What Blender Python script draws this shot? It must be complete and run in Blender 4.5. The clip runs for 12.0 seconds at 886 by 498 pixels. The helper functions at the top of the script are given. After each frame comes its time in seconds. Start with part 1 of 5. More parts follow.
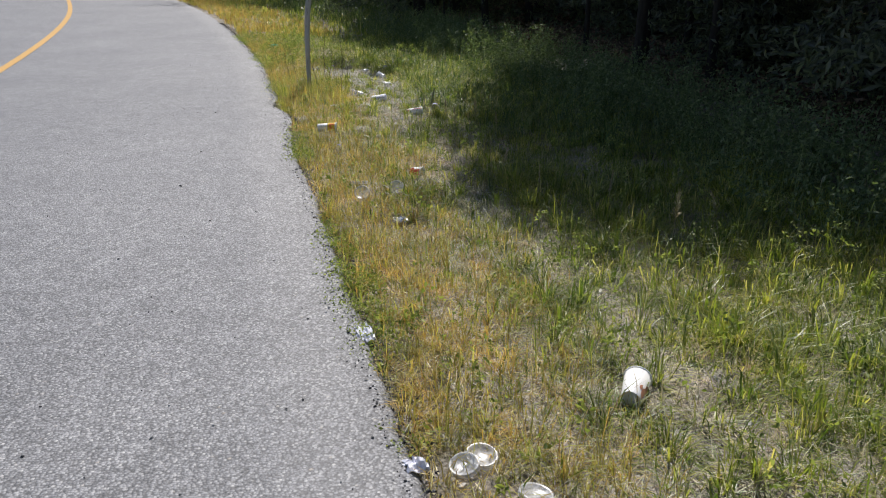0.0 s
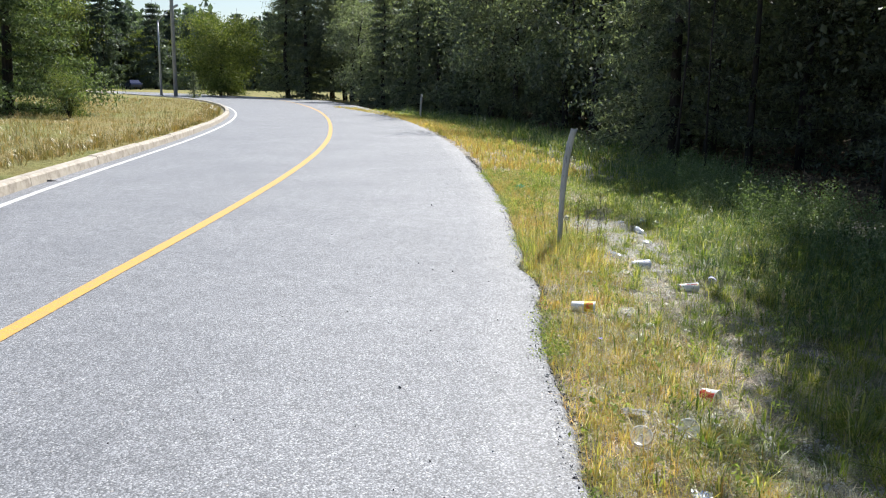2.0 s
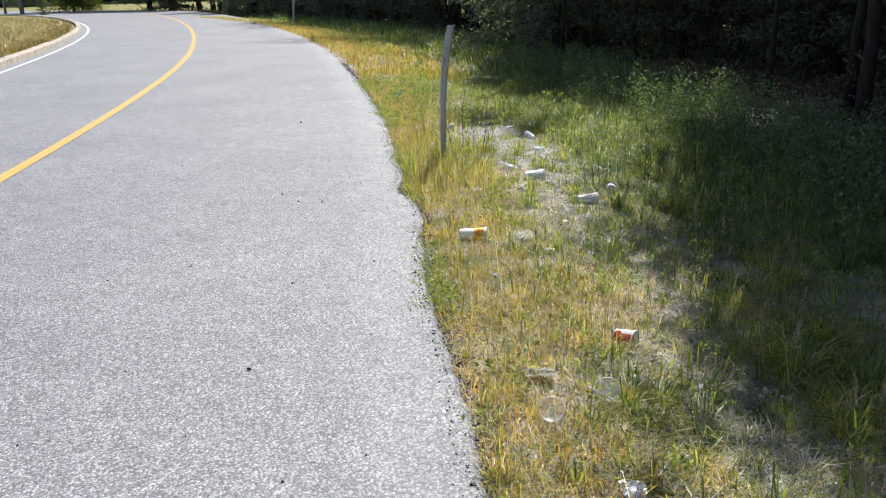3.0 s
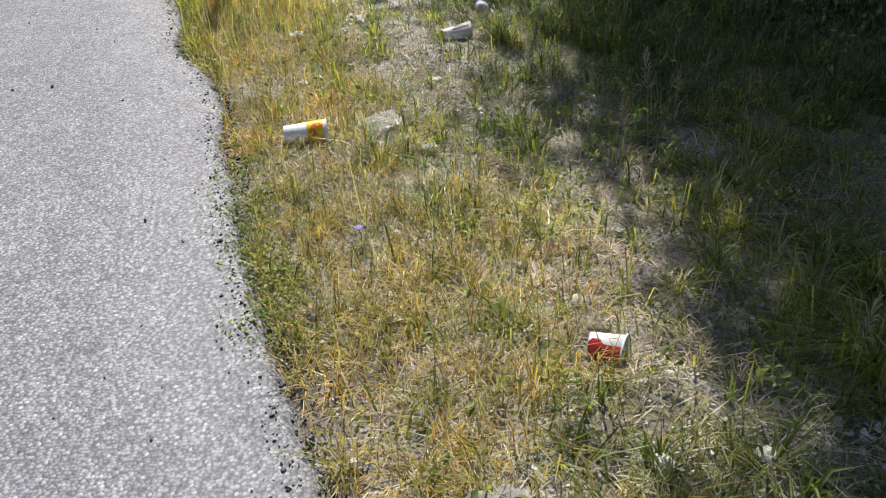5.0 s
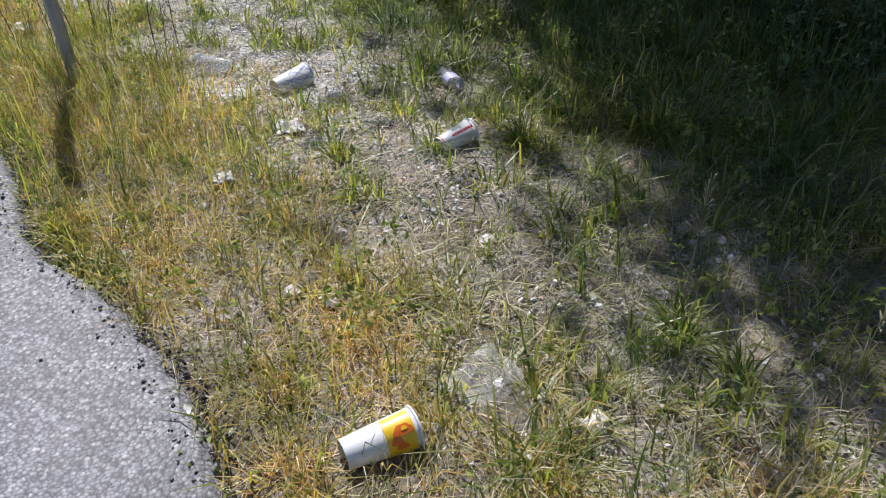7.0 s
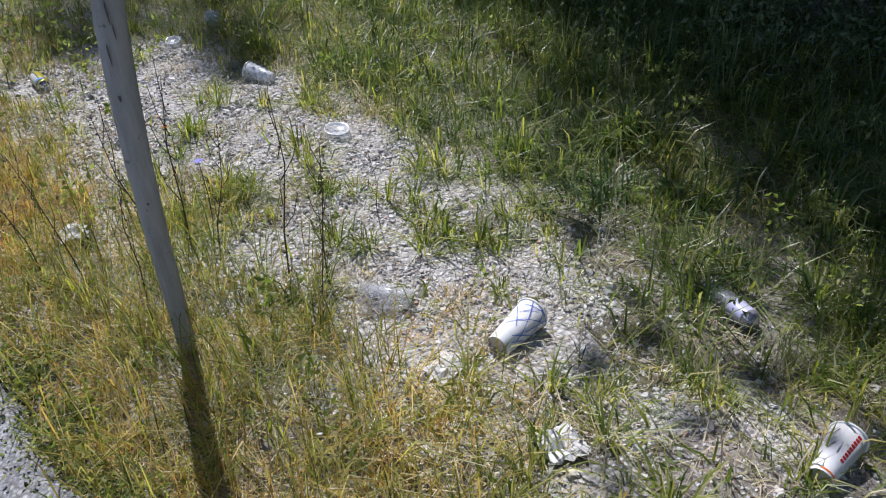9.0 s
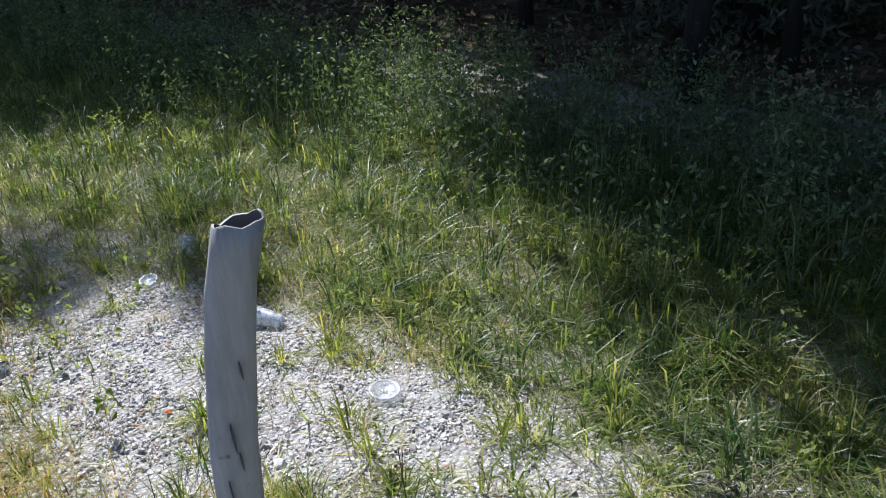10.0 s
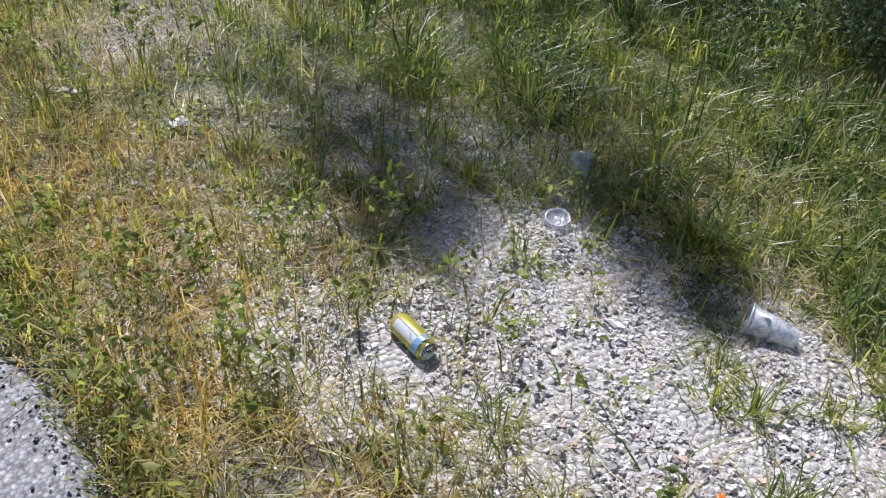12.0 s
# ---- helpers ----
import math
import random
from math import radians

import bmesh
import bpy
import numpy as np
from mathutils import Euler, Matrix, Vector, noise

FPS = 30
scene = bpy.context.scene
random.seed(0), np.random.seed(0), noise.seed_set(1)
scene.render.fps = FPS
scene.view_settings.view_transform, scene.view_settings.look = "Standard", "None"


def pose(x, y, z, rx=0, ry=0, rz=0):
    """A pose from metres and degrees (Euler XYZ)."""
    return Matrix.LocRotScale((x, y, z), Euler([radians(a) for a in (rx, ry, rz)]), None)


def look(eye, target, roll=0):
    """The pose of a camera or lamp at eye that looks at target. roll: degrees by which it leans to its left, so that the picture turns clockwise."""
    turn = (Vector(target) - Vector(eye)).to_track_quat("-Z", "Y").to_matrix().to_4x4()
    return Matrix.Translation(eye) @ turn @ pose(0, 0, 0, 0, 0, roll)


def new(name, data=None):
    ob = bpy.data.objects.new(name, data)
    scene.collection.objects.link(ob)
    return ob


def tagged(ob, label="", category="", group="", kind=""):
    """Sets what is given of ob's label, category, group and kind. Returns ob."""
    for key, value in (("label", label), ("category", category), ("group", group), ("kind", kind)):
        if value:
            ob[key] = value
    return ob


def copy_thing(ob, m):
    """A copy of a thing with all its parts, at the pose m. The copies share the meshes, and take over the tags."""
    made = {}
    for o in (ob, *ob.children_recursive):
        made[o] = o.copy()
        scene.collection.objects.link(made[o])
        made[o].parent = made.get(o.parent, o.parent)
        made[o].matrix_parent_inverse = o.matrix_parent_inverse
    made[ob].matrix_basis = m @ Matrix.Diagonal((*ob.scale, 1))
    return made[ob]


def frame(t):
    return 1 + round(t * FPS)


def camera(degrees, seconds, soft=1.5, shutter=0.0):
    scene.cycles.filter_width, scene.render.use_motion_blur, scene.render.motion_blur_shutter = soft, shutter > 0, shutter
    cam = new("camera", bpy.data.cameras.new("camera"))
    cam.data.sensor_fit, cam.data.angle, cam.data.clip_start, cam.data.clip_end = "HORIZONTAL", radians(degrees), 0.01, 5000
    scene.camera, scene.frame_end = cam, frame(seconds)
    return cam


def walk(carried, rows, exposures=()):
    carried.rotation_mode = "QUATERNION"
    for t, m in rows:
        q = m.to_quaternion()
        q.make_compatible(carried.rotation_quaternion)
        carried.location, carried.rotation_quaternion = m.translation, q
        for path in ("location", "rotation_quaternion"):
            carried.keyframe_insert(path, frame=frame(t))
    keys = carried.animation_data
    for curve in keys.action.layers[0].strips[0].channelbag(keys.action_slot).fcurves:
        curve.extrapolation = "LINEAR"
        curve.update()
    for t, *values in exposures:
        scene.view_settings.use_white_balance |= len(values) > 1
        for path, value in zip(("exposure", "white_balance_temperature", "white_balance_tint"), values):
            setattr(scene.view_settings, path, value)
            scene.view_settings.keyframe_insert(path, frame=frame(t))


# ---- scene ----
cam = camera(57.5, 12.0, 1.1)
EXPOSURES = ((0, 0.08, 6400, 13), (0.5, 0.25, 6400, 12), (1.0, 0.5, 6300, 11), (1.5, 0.7, 6200, 11), (2.0, 0.78, 6200, 10), (3.0, 0.65, 6300, 11), (3.5, 0.5, 6400, 13), (5.5, 0.4, 6400, 14), (7.0, 0.25, 6050, 17), (9.0, 0.1, 5850, 17), (9.5, 0.1, 5850, 14), (10.0, 0.45, 5700, 15), (10.5, 1.1, 5650, 15), (11.0, 0.98, 5750, 16), (11.5, 0.58, 5850, 17), (12.0, 0.3, 5850, 17))
PATH = [
    (0, (0.287, -0.335, 1.285), (0.132, 1.536, 0.596), -0.5),
    (0.5, (0.19, -0.044, 1.305), (-0.008, 1.846, 0.681), -1.2),
    (1, (0.043, 0.258, 1.339), (-0.291, 2.159, 0.815), 0.9),
    (1.5, (-0.108, 0.561, 1.373), (-0.655, 2.441, 0.964), 0.3),
    (2, (-0.209, 0.917, 1.37), (-0.907, 2.748, 0.972), 1.0),
    (2.5, (-0.257, 1.278, 1.349), (-0.887, 3.114, 0.869), 0.3),
    (3, (-0.329, 1.71, 1.309), (-0.765, 3.561, 0.688), -1.6),
    (3.5, (-0.38, 2.123, 1.262), (-0.655, 3.953, 0.503), -1.8),
    (3.7, (-0.396, 2.282, 1.255), (-0.642, 4.09, 0.437), -1.5),
    (5.3, (-0.759, 3.604, 1.203), (-0.66, 5.246, 0.066), -2.8),
    (5.5, (-0.837, 3.769, 1.205), (-0.641, 5.411, 0.08), -2.1),
    (6, (-1.04, 4.157, 1.208), (-0.748, 5.738, 0.019), -3.5),
    (6.5, (-1.177, 4.533, 1.193), (-0.842, 6.099, -0.005), -4.6),
    (7, (-1.312, 4.928, 1.201), (-0.851, 6.455, -0.005), -2.4),
    (7.2, (-1.371, 5.085, 1.216), (-0.889, 6.594, -0.005), -4.4),
    (8.8, (-1.668, 6.28, 1.251), (-1.105, 7.767, 0.037), -3.2),
    (9, (-1.712, 6.433, 1.263), (-1.135, 7.929, 0.068), -2.0),
    (9.3, (-1.752, 6.66, 1.275), (-1.151, 8.19, 0.135), -3.9),
    (9.5, (-1.783, 6.812, 1.311), (-1.128, 8.355, 0.219), -4.2),
    (10, (-1.871, 7.206, 1.366), (-1.019, 8.751, 0.425), -4.0),
    (10.2, (-1.936, 7.351, 1.381), (-1.093, 8.916, 0.465), -3.9),
    (10.5, (-2.042, 7.572, 1.355), (-1.301, 9.167, 0.403), -1.4),
    (11, (-2.193, 7.951, 1.273), (-1.606, 9.489, 0.138), 1.6),
    (11.5, (-2.38, 8.298, 1.229), (-1.788, 9.757, -0.003), 1.6),
    (12, (-2.564, 8.662, 1.175), (-1.915, 10.064, -0.095), 4.6),
]
walk(cam, [(t, look(eye, target, roll)) for t, eye, target, roll in PATH],
     exposures=EXPOSURES)

# ---- daylight ----
SUN_EL, SUN_AZ = radians(50), radians(3)
world = bpy.data.worlds.new("sky")
scene.world = world
world.use_nodes = True
wn = world.node_tree
sky = wn.nodes.new("ShaderNodeTexSky")
sky.sky_type, sky.sun_disc = "NISHITA", False
sky.sun_elevation, sky.sun_rotation = SUN_EL, SUN_AZ
wn.nodes["Background"].inputs[1].default_value = 0.075
wn.links.new(sky.outputs[0], wn.nodes["Background"].inputs[0])
sun = new("sun", bpy.data.lights.new("sun", "SUN"))
sun.data.energy, sun.data.angle, sun.data.color = 4.8, radians(0.55), (1.0, 0.96, 0.9)
sun_to = Vector((math.sin(SUN_AZ) * math.cos(SUN_EL), math.cos(SUN_AZ) * math.cos(SUN_EL), math.sin(SUN_EL)))
sun.matrix_world = look((0, 0, 30), Vector((0, 0, 30)) - sun_to)

# ---- plan of the road: almost straight, then a tighter left bend ----
TH, P0, S0, RAD1, S2, RAD2 = radians(18.75), (0.0476, 1.3907), -1.95, 1e5, 5.77, 101.2
TH2 = TH + (S2 - S0) / RAD1
C1 = (P0[0] - S0 * math.sin(TH) - RAD1 * math.cos(TH), P0[1] + S0 * math.cos(TH) - RAD1 * math.sin(TH))
C2 = (C1[0] + (RAD1 - RAD2) * math.cos(TH2), C1[1] + (RAD1 - RAD2) * math.sin(TH2))


def far_bend(s):
    """How far the lanes swing outward where the bend opens."""
    return np.clip(np.asarray(s, float) - 22, 0, 42) ** 2


def yellow(s):
    return -3.05 + 0.0025 * far_bend(s) + 0.2 * np.exp(-np.clip(np.asarray(s, float) - 2, 0, 99) / 3.5)


def white(s):
    return -5.45 - 0.95 * (1 - np.exp(-np.clip(np.asarray(s, float) - 8, 0, 99) / 6)) + 0.0006 * far_bend(s)


def kerb_face(s):
    return white(s) - 0.26



def spot(s, d):
    """Plan point at s metres along the road's right edge and d metres to its right (arrays welcome)."""
    s, d = np.asarray(s, float), np.asarray(d, float)
    a, b = TH + (s - S0) / RAD1, TH2 + (s - S2) / RAD2
    x = np.where(s < S0, P0[0] - s * math.sin(TH) + d * math.cos(TH), np.where(s < S2, C1[0] + (RAD1 + d) * np.cos(a), C2[0] + (RAD2 + d) * np.cos(b)))
    y = np.where(s < S0, P0[1] + s * math.cos(TH) + d * math.sin(TH), np.where(s < S2, C1[1] + (RAD1 + d) * np.sin(a), C2[1] + (RAD2 + d) * np.sin(b)))
    return x, y


def station(x, y):
    """The inverse of spot()."""
    x, y = np.asarray(x, float), np.asarray(y, float)
    dx, dy = x - P0[0], y - P0[1]
    s0 = -dx * math.sin(TH) + dy * math.cos(TH)
    d0 = dx * math.cos(TH) + dy * math.sin(TH)
    s1 = S0 + RAD1 * (np.arctan2(y - C1[1], x - C1[0]) - TH)
    d1 = np.hypot(x - C1[0], y - C1[1]) - RAD1
    s2 = S2 + RAD2 * (np.arctan2(y - C2[1], x - C2[0]) - TH2)
    d2 = np.hypot(x - C2[0], y - C2[1]) - RAD2
    ahead = (s2 > S2) & (s0 > S0)
    return np.where(s0 < S0, s0, np.where(ahead, s2, s1)), np.where(s0 < S0, d0, np.where(ahead, d2, d1))


def wave(x, y, k=1.0, seed=0.0):
    """Smooth cheap noise of about -1 to 1."""
    x, y = np.asarray(x, float) * k, np.asarray(y, float) * k
    return (np.sin(1.7 * x + 0.6 * y + seed) * np.cos(1.3 * y - 0.8 * x + 2.1 * seed)
            + 0.6 * np.sin(3.1 * y + 1.9 * x + 1.3 * seed) * np.cos(2.7 * x - 1.1 * y + seed)
            + 0.35 * np.sin(6.3 * x - 4.9 * y + 0.7 * seed)) / 1.6


def ragged(s):
    """How far the worn asphalt edge strays from the plan."""
    s = np.asarray(s, float)
    worn = 0.03 + 0.045 * np.exp(-((s - 5.11) / 0.3) ** 2) - 0.06 * np.exp(-((s - 5.86) / 0.25) ** 2) + 0.035 * np.exp(-((s - 9.1) / 1.0) ** 2) - 0.03 * np.exp(-((s - 3.8) / 0.6) ** 2)
    worn = worn - 0.1 * np.clip((s - 5.8) / 10, 0, 1) + 0.0029 * far_bend(s)
    return worn + 0.012 * wave(s, s, 4.0, 5.0) + 0.010 * wave(s, -s, 13.0, 1.0)


def height(x, y):
    """Height of the ground sheet."""
    s, d = station(x, y)
    verge = -0.02 - 0.095 * np.clip(d, 0, 1.8) - 0.05 * np.clip(d - 1.8, 0, 3) + 0.02 * np.clip(d - 9, 0, 40)
    rough = 0.014 * wave(x, y, 2.3, 1.0) + 0.007 * wave(x, y, 7.0, 3.0)
    verge = verge + rough * np.clip(d * 3, 0, 1)
    beyond = kerb_face(s) - 0.24 - d
    island = 0.09 + 0.012 * np.clip(beyond - 0.18, 0, 14) + rough
    left = np.clip(beyond / 0.12, 0, 1)
    z = np.where(d > 0, verge, -0.06 + left * (island + 0.06))
    rim = np.clip(d / 0.04, 0, 1)
    z = np.where((d > 0) & (d < 0.04), -0.06 + rim * (verge + 0.06), z)
    far = np.hypot(x, y)
    return np.where(far > 95, np.where(d > 0, -0.2, 0.1), z)


def gz(x, y):
    return float(height(x, y))


# ---- materials ----
class Nodes:
    """A small writer of node trees."""

    def __init__(self, name):
        self.m = bpy.data.materials.new(name)
        self.m.use_nodes = True
        self.t = self.m.node_tree
        self.b = self.t.nodes["Principled BSDF"]
        self.out = self.t.nodes["Material Output"]

    def node(self, kind, **inputs):
        n = self.t.nodes.new("ShaderNode" + kind)
        for k, v in inputs.items():
            self.put(n.inputs[k.replace("_", " ")], v)
        return n

    def put(self, socket, v):
        if isinstance(v, bpy.types.NodeSocket):
            self.t.links.new(v, socket)
        else:
            socket.default_value = (*v, 1) if isinstance(v, tuple) and len(v) == 3 and socket.type == "RGBA" else v

    def noise(self, scale, detail=4.0, rough=0.55, vec=None):
        n = self.node("TexNoise", Scale=scale, Detail=detail, Roughness=rough)
        self.put(n.inputs["Vector"], vec if vec else self.pos())
        return n.outputs["Fac"]

    def pos(self):
        return self.node("NewGeometry").outputs["Position"]

    def local(self):
        return self.node("TexCoord").outputs["Object"]

    def island(self):
        return self.node("NewGeometry").outputs["Random Per Island"]

    def ramp(self, fac, stops, interp="LINEAR"):
        n = self.node("ValToRGB", Fac=fac)
        n.color_ramp.interpolation = interp
        e = n.color_ramp.elements
        while len(e) < len(stops):
            e.new(0.5)
        for q, (p, c) in zip(e, stops):
            q.position, q.color = p, (*c, 1) if not isinstance(c, (int, float)) else (c, c, c, 1)
        return n.outputs["Color"]

    def mix(self, fac, a, b, blend="MIX"):
        n = self.t.nodes.new("ShaderNodeMix")
        n.data_type, n.blend_type = "RGBA", blend
        self.put(n.inputs[0], fac), self.put(n.inputs[6], a), self.put(n.inputs[7], b)
        return n.outputs[2]

    def math(self, op, a, b=0.0):
        n = self.t.nodes.new("ShaderNodeMath")
        n.operation = op
        self.put(n.inputs[0], a), self.put(n.inputs[1], b)
        return n.outputs[0]

    def bump(self, h, strength, dist):
        n = self.node("Bump", Height=h, Strength=strength, Distance=dist)
        self.put(self.b.inputs["Normal"], n.outputs[0])
        return n.outputs[0]

    def set(self, **kw):
        for k, v in kw.items():
            self.put(self.b.inputs[k.replace("_", " ")], v)
        return self

    def leafy(self, colour, through_colour, share):
        """Thin leaf: part of the light goes through."""
        tr = self.node("BsdfTranslucent", Color=through_colour)
        mx = self.node("MixShader", Fac=share)
        self.t.links.new(self.b.outputs[0], mx.inputs[1])
        self.t.links.new(tr.outputs[0], mx.inputs[2])
        self.t.links.new(mx.outputs[0], self.out.inputs[0])
        self.set(Base_Color=colour)
        return self


def m_asphalt():
    n = Nodes("asphalt")
    p = n.pos()
    v = n.node("TexVoronoi", Scale=120.0, Vector=p)
    v2 = n.node("TexVoronoi", Scale=260.0, Vector=p)
    chips = n.ramp(v.outputs["Color"], [(0.0, (0.06, 0.062, 0.066)), (0.3, (0.155, 0.16, 0.17)), (0.6, (0.275, 0.282, 0.295)), (0.8, (0.4, 0.405, 0.415)), (0.93, (0.58, 0.578, 0.57)), (0.97, (0.36, 0.32, 0.27)), (1.0, (0.62, 0.615, 0.6))])
    fine = n.ramp(v2.outputs["Color"], [(0.0, (0.09, 0.092, 0.097)), (0.6, (0.25, 0.255, 0.266)), (1.0, (0.52, 0.52, 0.525))])
    col = n.mix(0.3, chips, fine)
    tar = n.ramp(v.outputs["Distance"], [(0.45, 0.0), (0.72, 1.0)])
    col = n.mix(n.math("MULTIPLY", tar, 0.6), col, (0.055, 0.055, 0.056))
    wear = n.ramp(n.noise(0.7, 5.0), [(0.3, (0.86, 0.86, 0.87)), (0.7, (1.12, 1.11, 1.1))])
    col = n.mix(1.0, col, wear, "MULTIPLY")
    patch = n.ramp(n.noise(7.0, 3.0), [(0.35, (0.9, 0.9, 0.9)), (0.65, (1.08, 1.08, 1.08))])
    col = n.mix(1.0, col, patch, "MULTIPLY")
    n.set(Base_Color=col, Roughness=0.62, Specular_IOR_Level=0.45)
    n.bump(n.math("SUBTRACT", 1.0, v.outputs["Distance"]), 0.6, 0.0035)
    return n.m


def m_paint(name, colour, worn):
    n = Nodes(name)
    v = n.node("TexVoronoi", Scale=95.0, Vector=n.pos())
    scuff = n.ramp(n.noise(22.0, 6.0, 0.7), [(0.40, 1.0), (0.62, 0.0)])
    col = n.mix(n.math("MULTIPLY", scuff, worn), colour, (0.22, 0.215, 0.2))
    col = n.mix(n.math("MULTIPLY", v.outputs["Color"], 0.22), col, (0.2, 0.17, 0.12))
    n.set(Base_Color=col, Roughness=0.6)
    n.bump(n.math("SUBTRACT", 1.0, v.outputs["Distance"]), 0.5, 0.003)
    return n.m


def m_ground():
    n = Nodes("verge_soil")
    p = n.pos()
    thatch = n.ramp(n.noise(60.0, 6.0, 0.7), [(0.3, (0.07, 0.055, 0.04)), (0.46, (0.2, 0.165, 0.12)), (0.6, (0.38, 0.33, 0.26)), (0.78, (0.58, 0.53, 0.45))])
    green = n.ramp(n.noise(35.0, 5.0, 0.7), [(0.3, (0.06, 0.06, 0.028)), (0.7, (0.24, 0.225, 0.12))])
    col = n.mix(n.ramp(n.noise(1.6, 4.0), [(0.42, 0.0), (0.62, 1.0)]), thatch, green)
    v = n.node("TexVoronoi", Scale=110.0, Vector=p)
    grit = n.ramp(v.outputs["Color"], [(0.0, (0.13, 0.11, 0.095)), (0.35, (0.32, 0.285, 0.245)), (0.7, (0.5, 0.46, 0.41)), (1.0, (0.76, 0.73, 0.68))])
    col = n.mix(n.ramp(n.noise(2.7, 5.0, 0.6), [(0.42, 0.1), (0.56, 0.9)]), col, grit)
    n.set(Base_Color=col, Roughness=0.95, Specular_IOR_Level=0.2)
    n.bump(n.noise(80.0, 6.0, 0.75), 0.9, 0.02)
    return n.m


def m_far_ground():
    n = Nodes("field_and_forest_floor")
    col = n.ramp(n.noise(5.0, 7.0, 0.7), [(0.3, (0.03, 0.024, 0.016)), (0.5, (0.13, 0.09, 0.055)), (0.62, (0.28, 0.2, 0.13)), (0.75, (0.4, 0.31, 0.22))])
    n.set(Base_Color=col, Roughness=0.95, Specular_IOR_Level=0.2)
    n.bump(n.noise(25.0, 6.0, 0.75), 0.8, 0.05)
    return n.m


def m_dry_field():
    n = Nodes("mown_dry_field")
    col = n.ramp(n.noise(9.0, 7.0, 0.75), [(0.3, (0.11, 0.11, 0.045)), (0.5, (0.23, 0.21, 0.09)), (0.7, (0.38, 0.33, 0.17))])
    tone = n.ramp(n.noise(0.35, 3.0), [(0.35, (0.8, 0.95, 0.7)), (0.65, (1.15, 1.0, 0.9))])
    col = n.mix(1.0, col, tone, "MULTIPLY")
    n.set(Base_Color=col, Roughness=0.95, Specular_IOR_Level=0.2)
    n.bump(n.noise(40.0, 6.0, 0.75), 0.9, 0.04)
    return n.m


def m_grass(name, stops, glow, share=0.45, rough=0.38):
    n = Nodes(name)
    col = n.ramp(n.island(), stops)
    tone = n.ramp(n.noise(1.3, 3.0), [(0.3, (0.72, 0.8, 0.7)), (0.7, (1.2, 1.1, 1.0))])
    col = n.mix(1.0, col, tone, "MULTIPLY")
    clump = n.ramp(n.noise(9.0, 3.0, 0.6), [(0.32, (0.5, 0.62, 0.52)), (0.5, (0.98, 1.0, 0.95)), (0.68, (1.32, 1.22, 1.22))])
    col = n.mix(1.0, col, clump, "MULTIPLY")
    n.set(Roughness=rough, Specular_IOR_Level=0.55)
    n.leafy(col, n.mix(1.0, col, glow, "MULTIPLY"), share)
    return n.m


def m_leaf(name, dark, mid, light, share=0.35, rough=0.6, spec=0.35):
    n = Nodes(name)
    col = n.ramp(n.island(), [(0.0, dark), (0.6, mid), (1.0, light)])
    n.set(Roughness=rough, Specular_IOR_Level=spec)
    n.leafy(col, n.mix(1.0, col, (1.5, 1.7, 0.7), "MULTIPLY"), share)
    return n.m


def m_stones(name, stops, rough=0.8):
    n = Nodes(name)
    col = n.ramp(n.island(), stops)
    grain = n.ramp(n.noise(160.0, 4.0), [(0.3, (0.75, 0.75, 0.75)), (0.7, (1.1, 1.1, 1.1))])
    n.set(Base_Color=n.mix(1.0, col, grain, "MULTIPLY"), Roughness=rough, Specular_IOR_Level=0.3)
    n.bump(n.noise(220.0, 4.0), 0.3, 0.003)
    return n.m


def m_gravel_bed():
    n = Nodes("gravel_fines")
    p = n.pos()
    v, v2 = n.node("TexVoronoi", Scale=62.0, Vector=p), n.node("TexVoronoi", Scale=150.0, Vector=p)
    a = n.ramp(v.outputs["Color"], [(0.0, (0.22, 0.205, 0.19)), (0.4, (0.42, 0.4, 0.37)), (1.0, (0.66, 0.64, 0.61))])
    b = n.ramp(v2.outputs["Color"], [(0.0, (0.24, 0.225, 0.205)), (0.6, (0.46, 0.44, 0.41)), (1.0, (0.66, 0.64, 0.6))])
    gap = n.ramp(v.outputs["Distance"], [(0.4, 0.0), (0.7, 1.0)])
    n.set(Base_Color=n.mix(gap, a, b), Roughness=0.85, Specular_IOR_Level=0.25)
    n.bump(n.math("SUBTRACT", 1.0, v.outputs["Distance"]), 1.0, 0.012)
    return n.m


def m_bark():
    n = Nodes("bark")
    mp = n.node("Mapping", Vector=n.local())
    mp.inputs["Scale"].default_value = (9.0, 9.0, 1.6)
    f = n.noise(2.2, 7.0, 0.7, mp.outputs[0])
    n.set(Base_Color=n.ramp(f, [(0.3, (0.015, 0.012, 0.01)), (0.55, (0.04, 0.033, 0.027)), (0.75, (0.08, 0.068, 0.056))]), Roughness=0.9)
    n.bump(f, 1.0, 0.04)
    return n.m


def m_plain(name, colour, rough=0.5, dirt=0.25, scale=18.0, metal=0.0, dirt_colour=(0.2, 0.16, 0.11), spec=0.5):
    n = Nodes(name)
    f = n.ramp(n.noise(scale, 6.0, 0.65, n.local()), [(0.45, 0.0), (0.75, 1.0)])
    col = n.mix(n.math("MULTIPLY", f, dirt), colour, dirt_colour)
    n.set(Base_Color=col, Roughness=rough, Metallic=metal, Specular_IOR_Level=spec)
    n.bump(n.noise(scale * 6, 4.0, 0.6, n.local()), 0.12, 0.002)
    return n.m


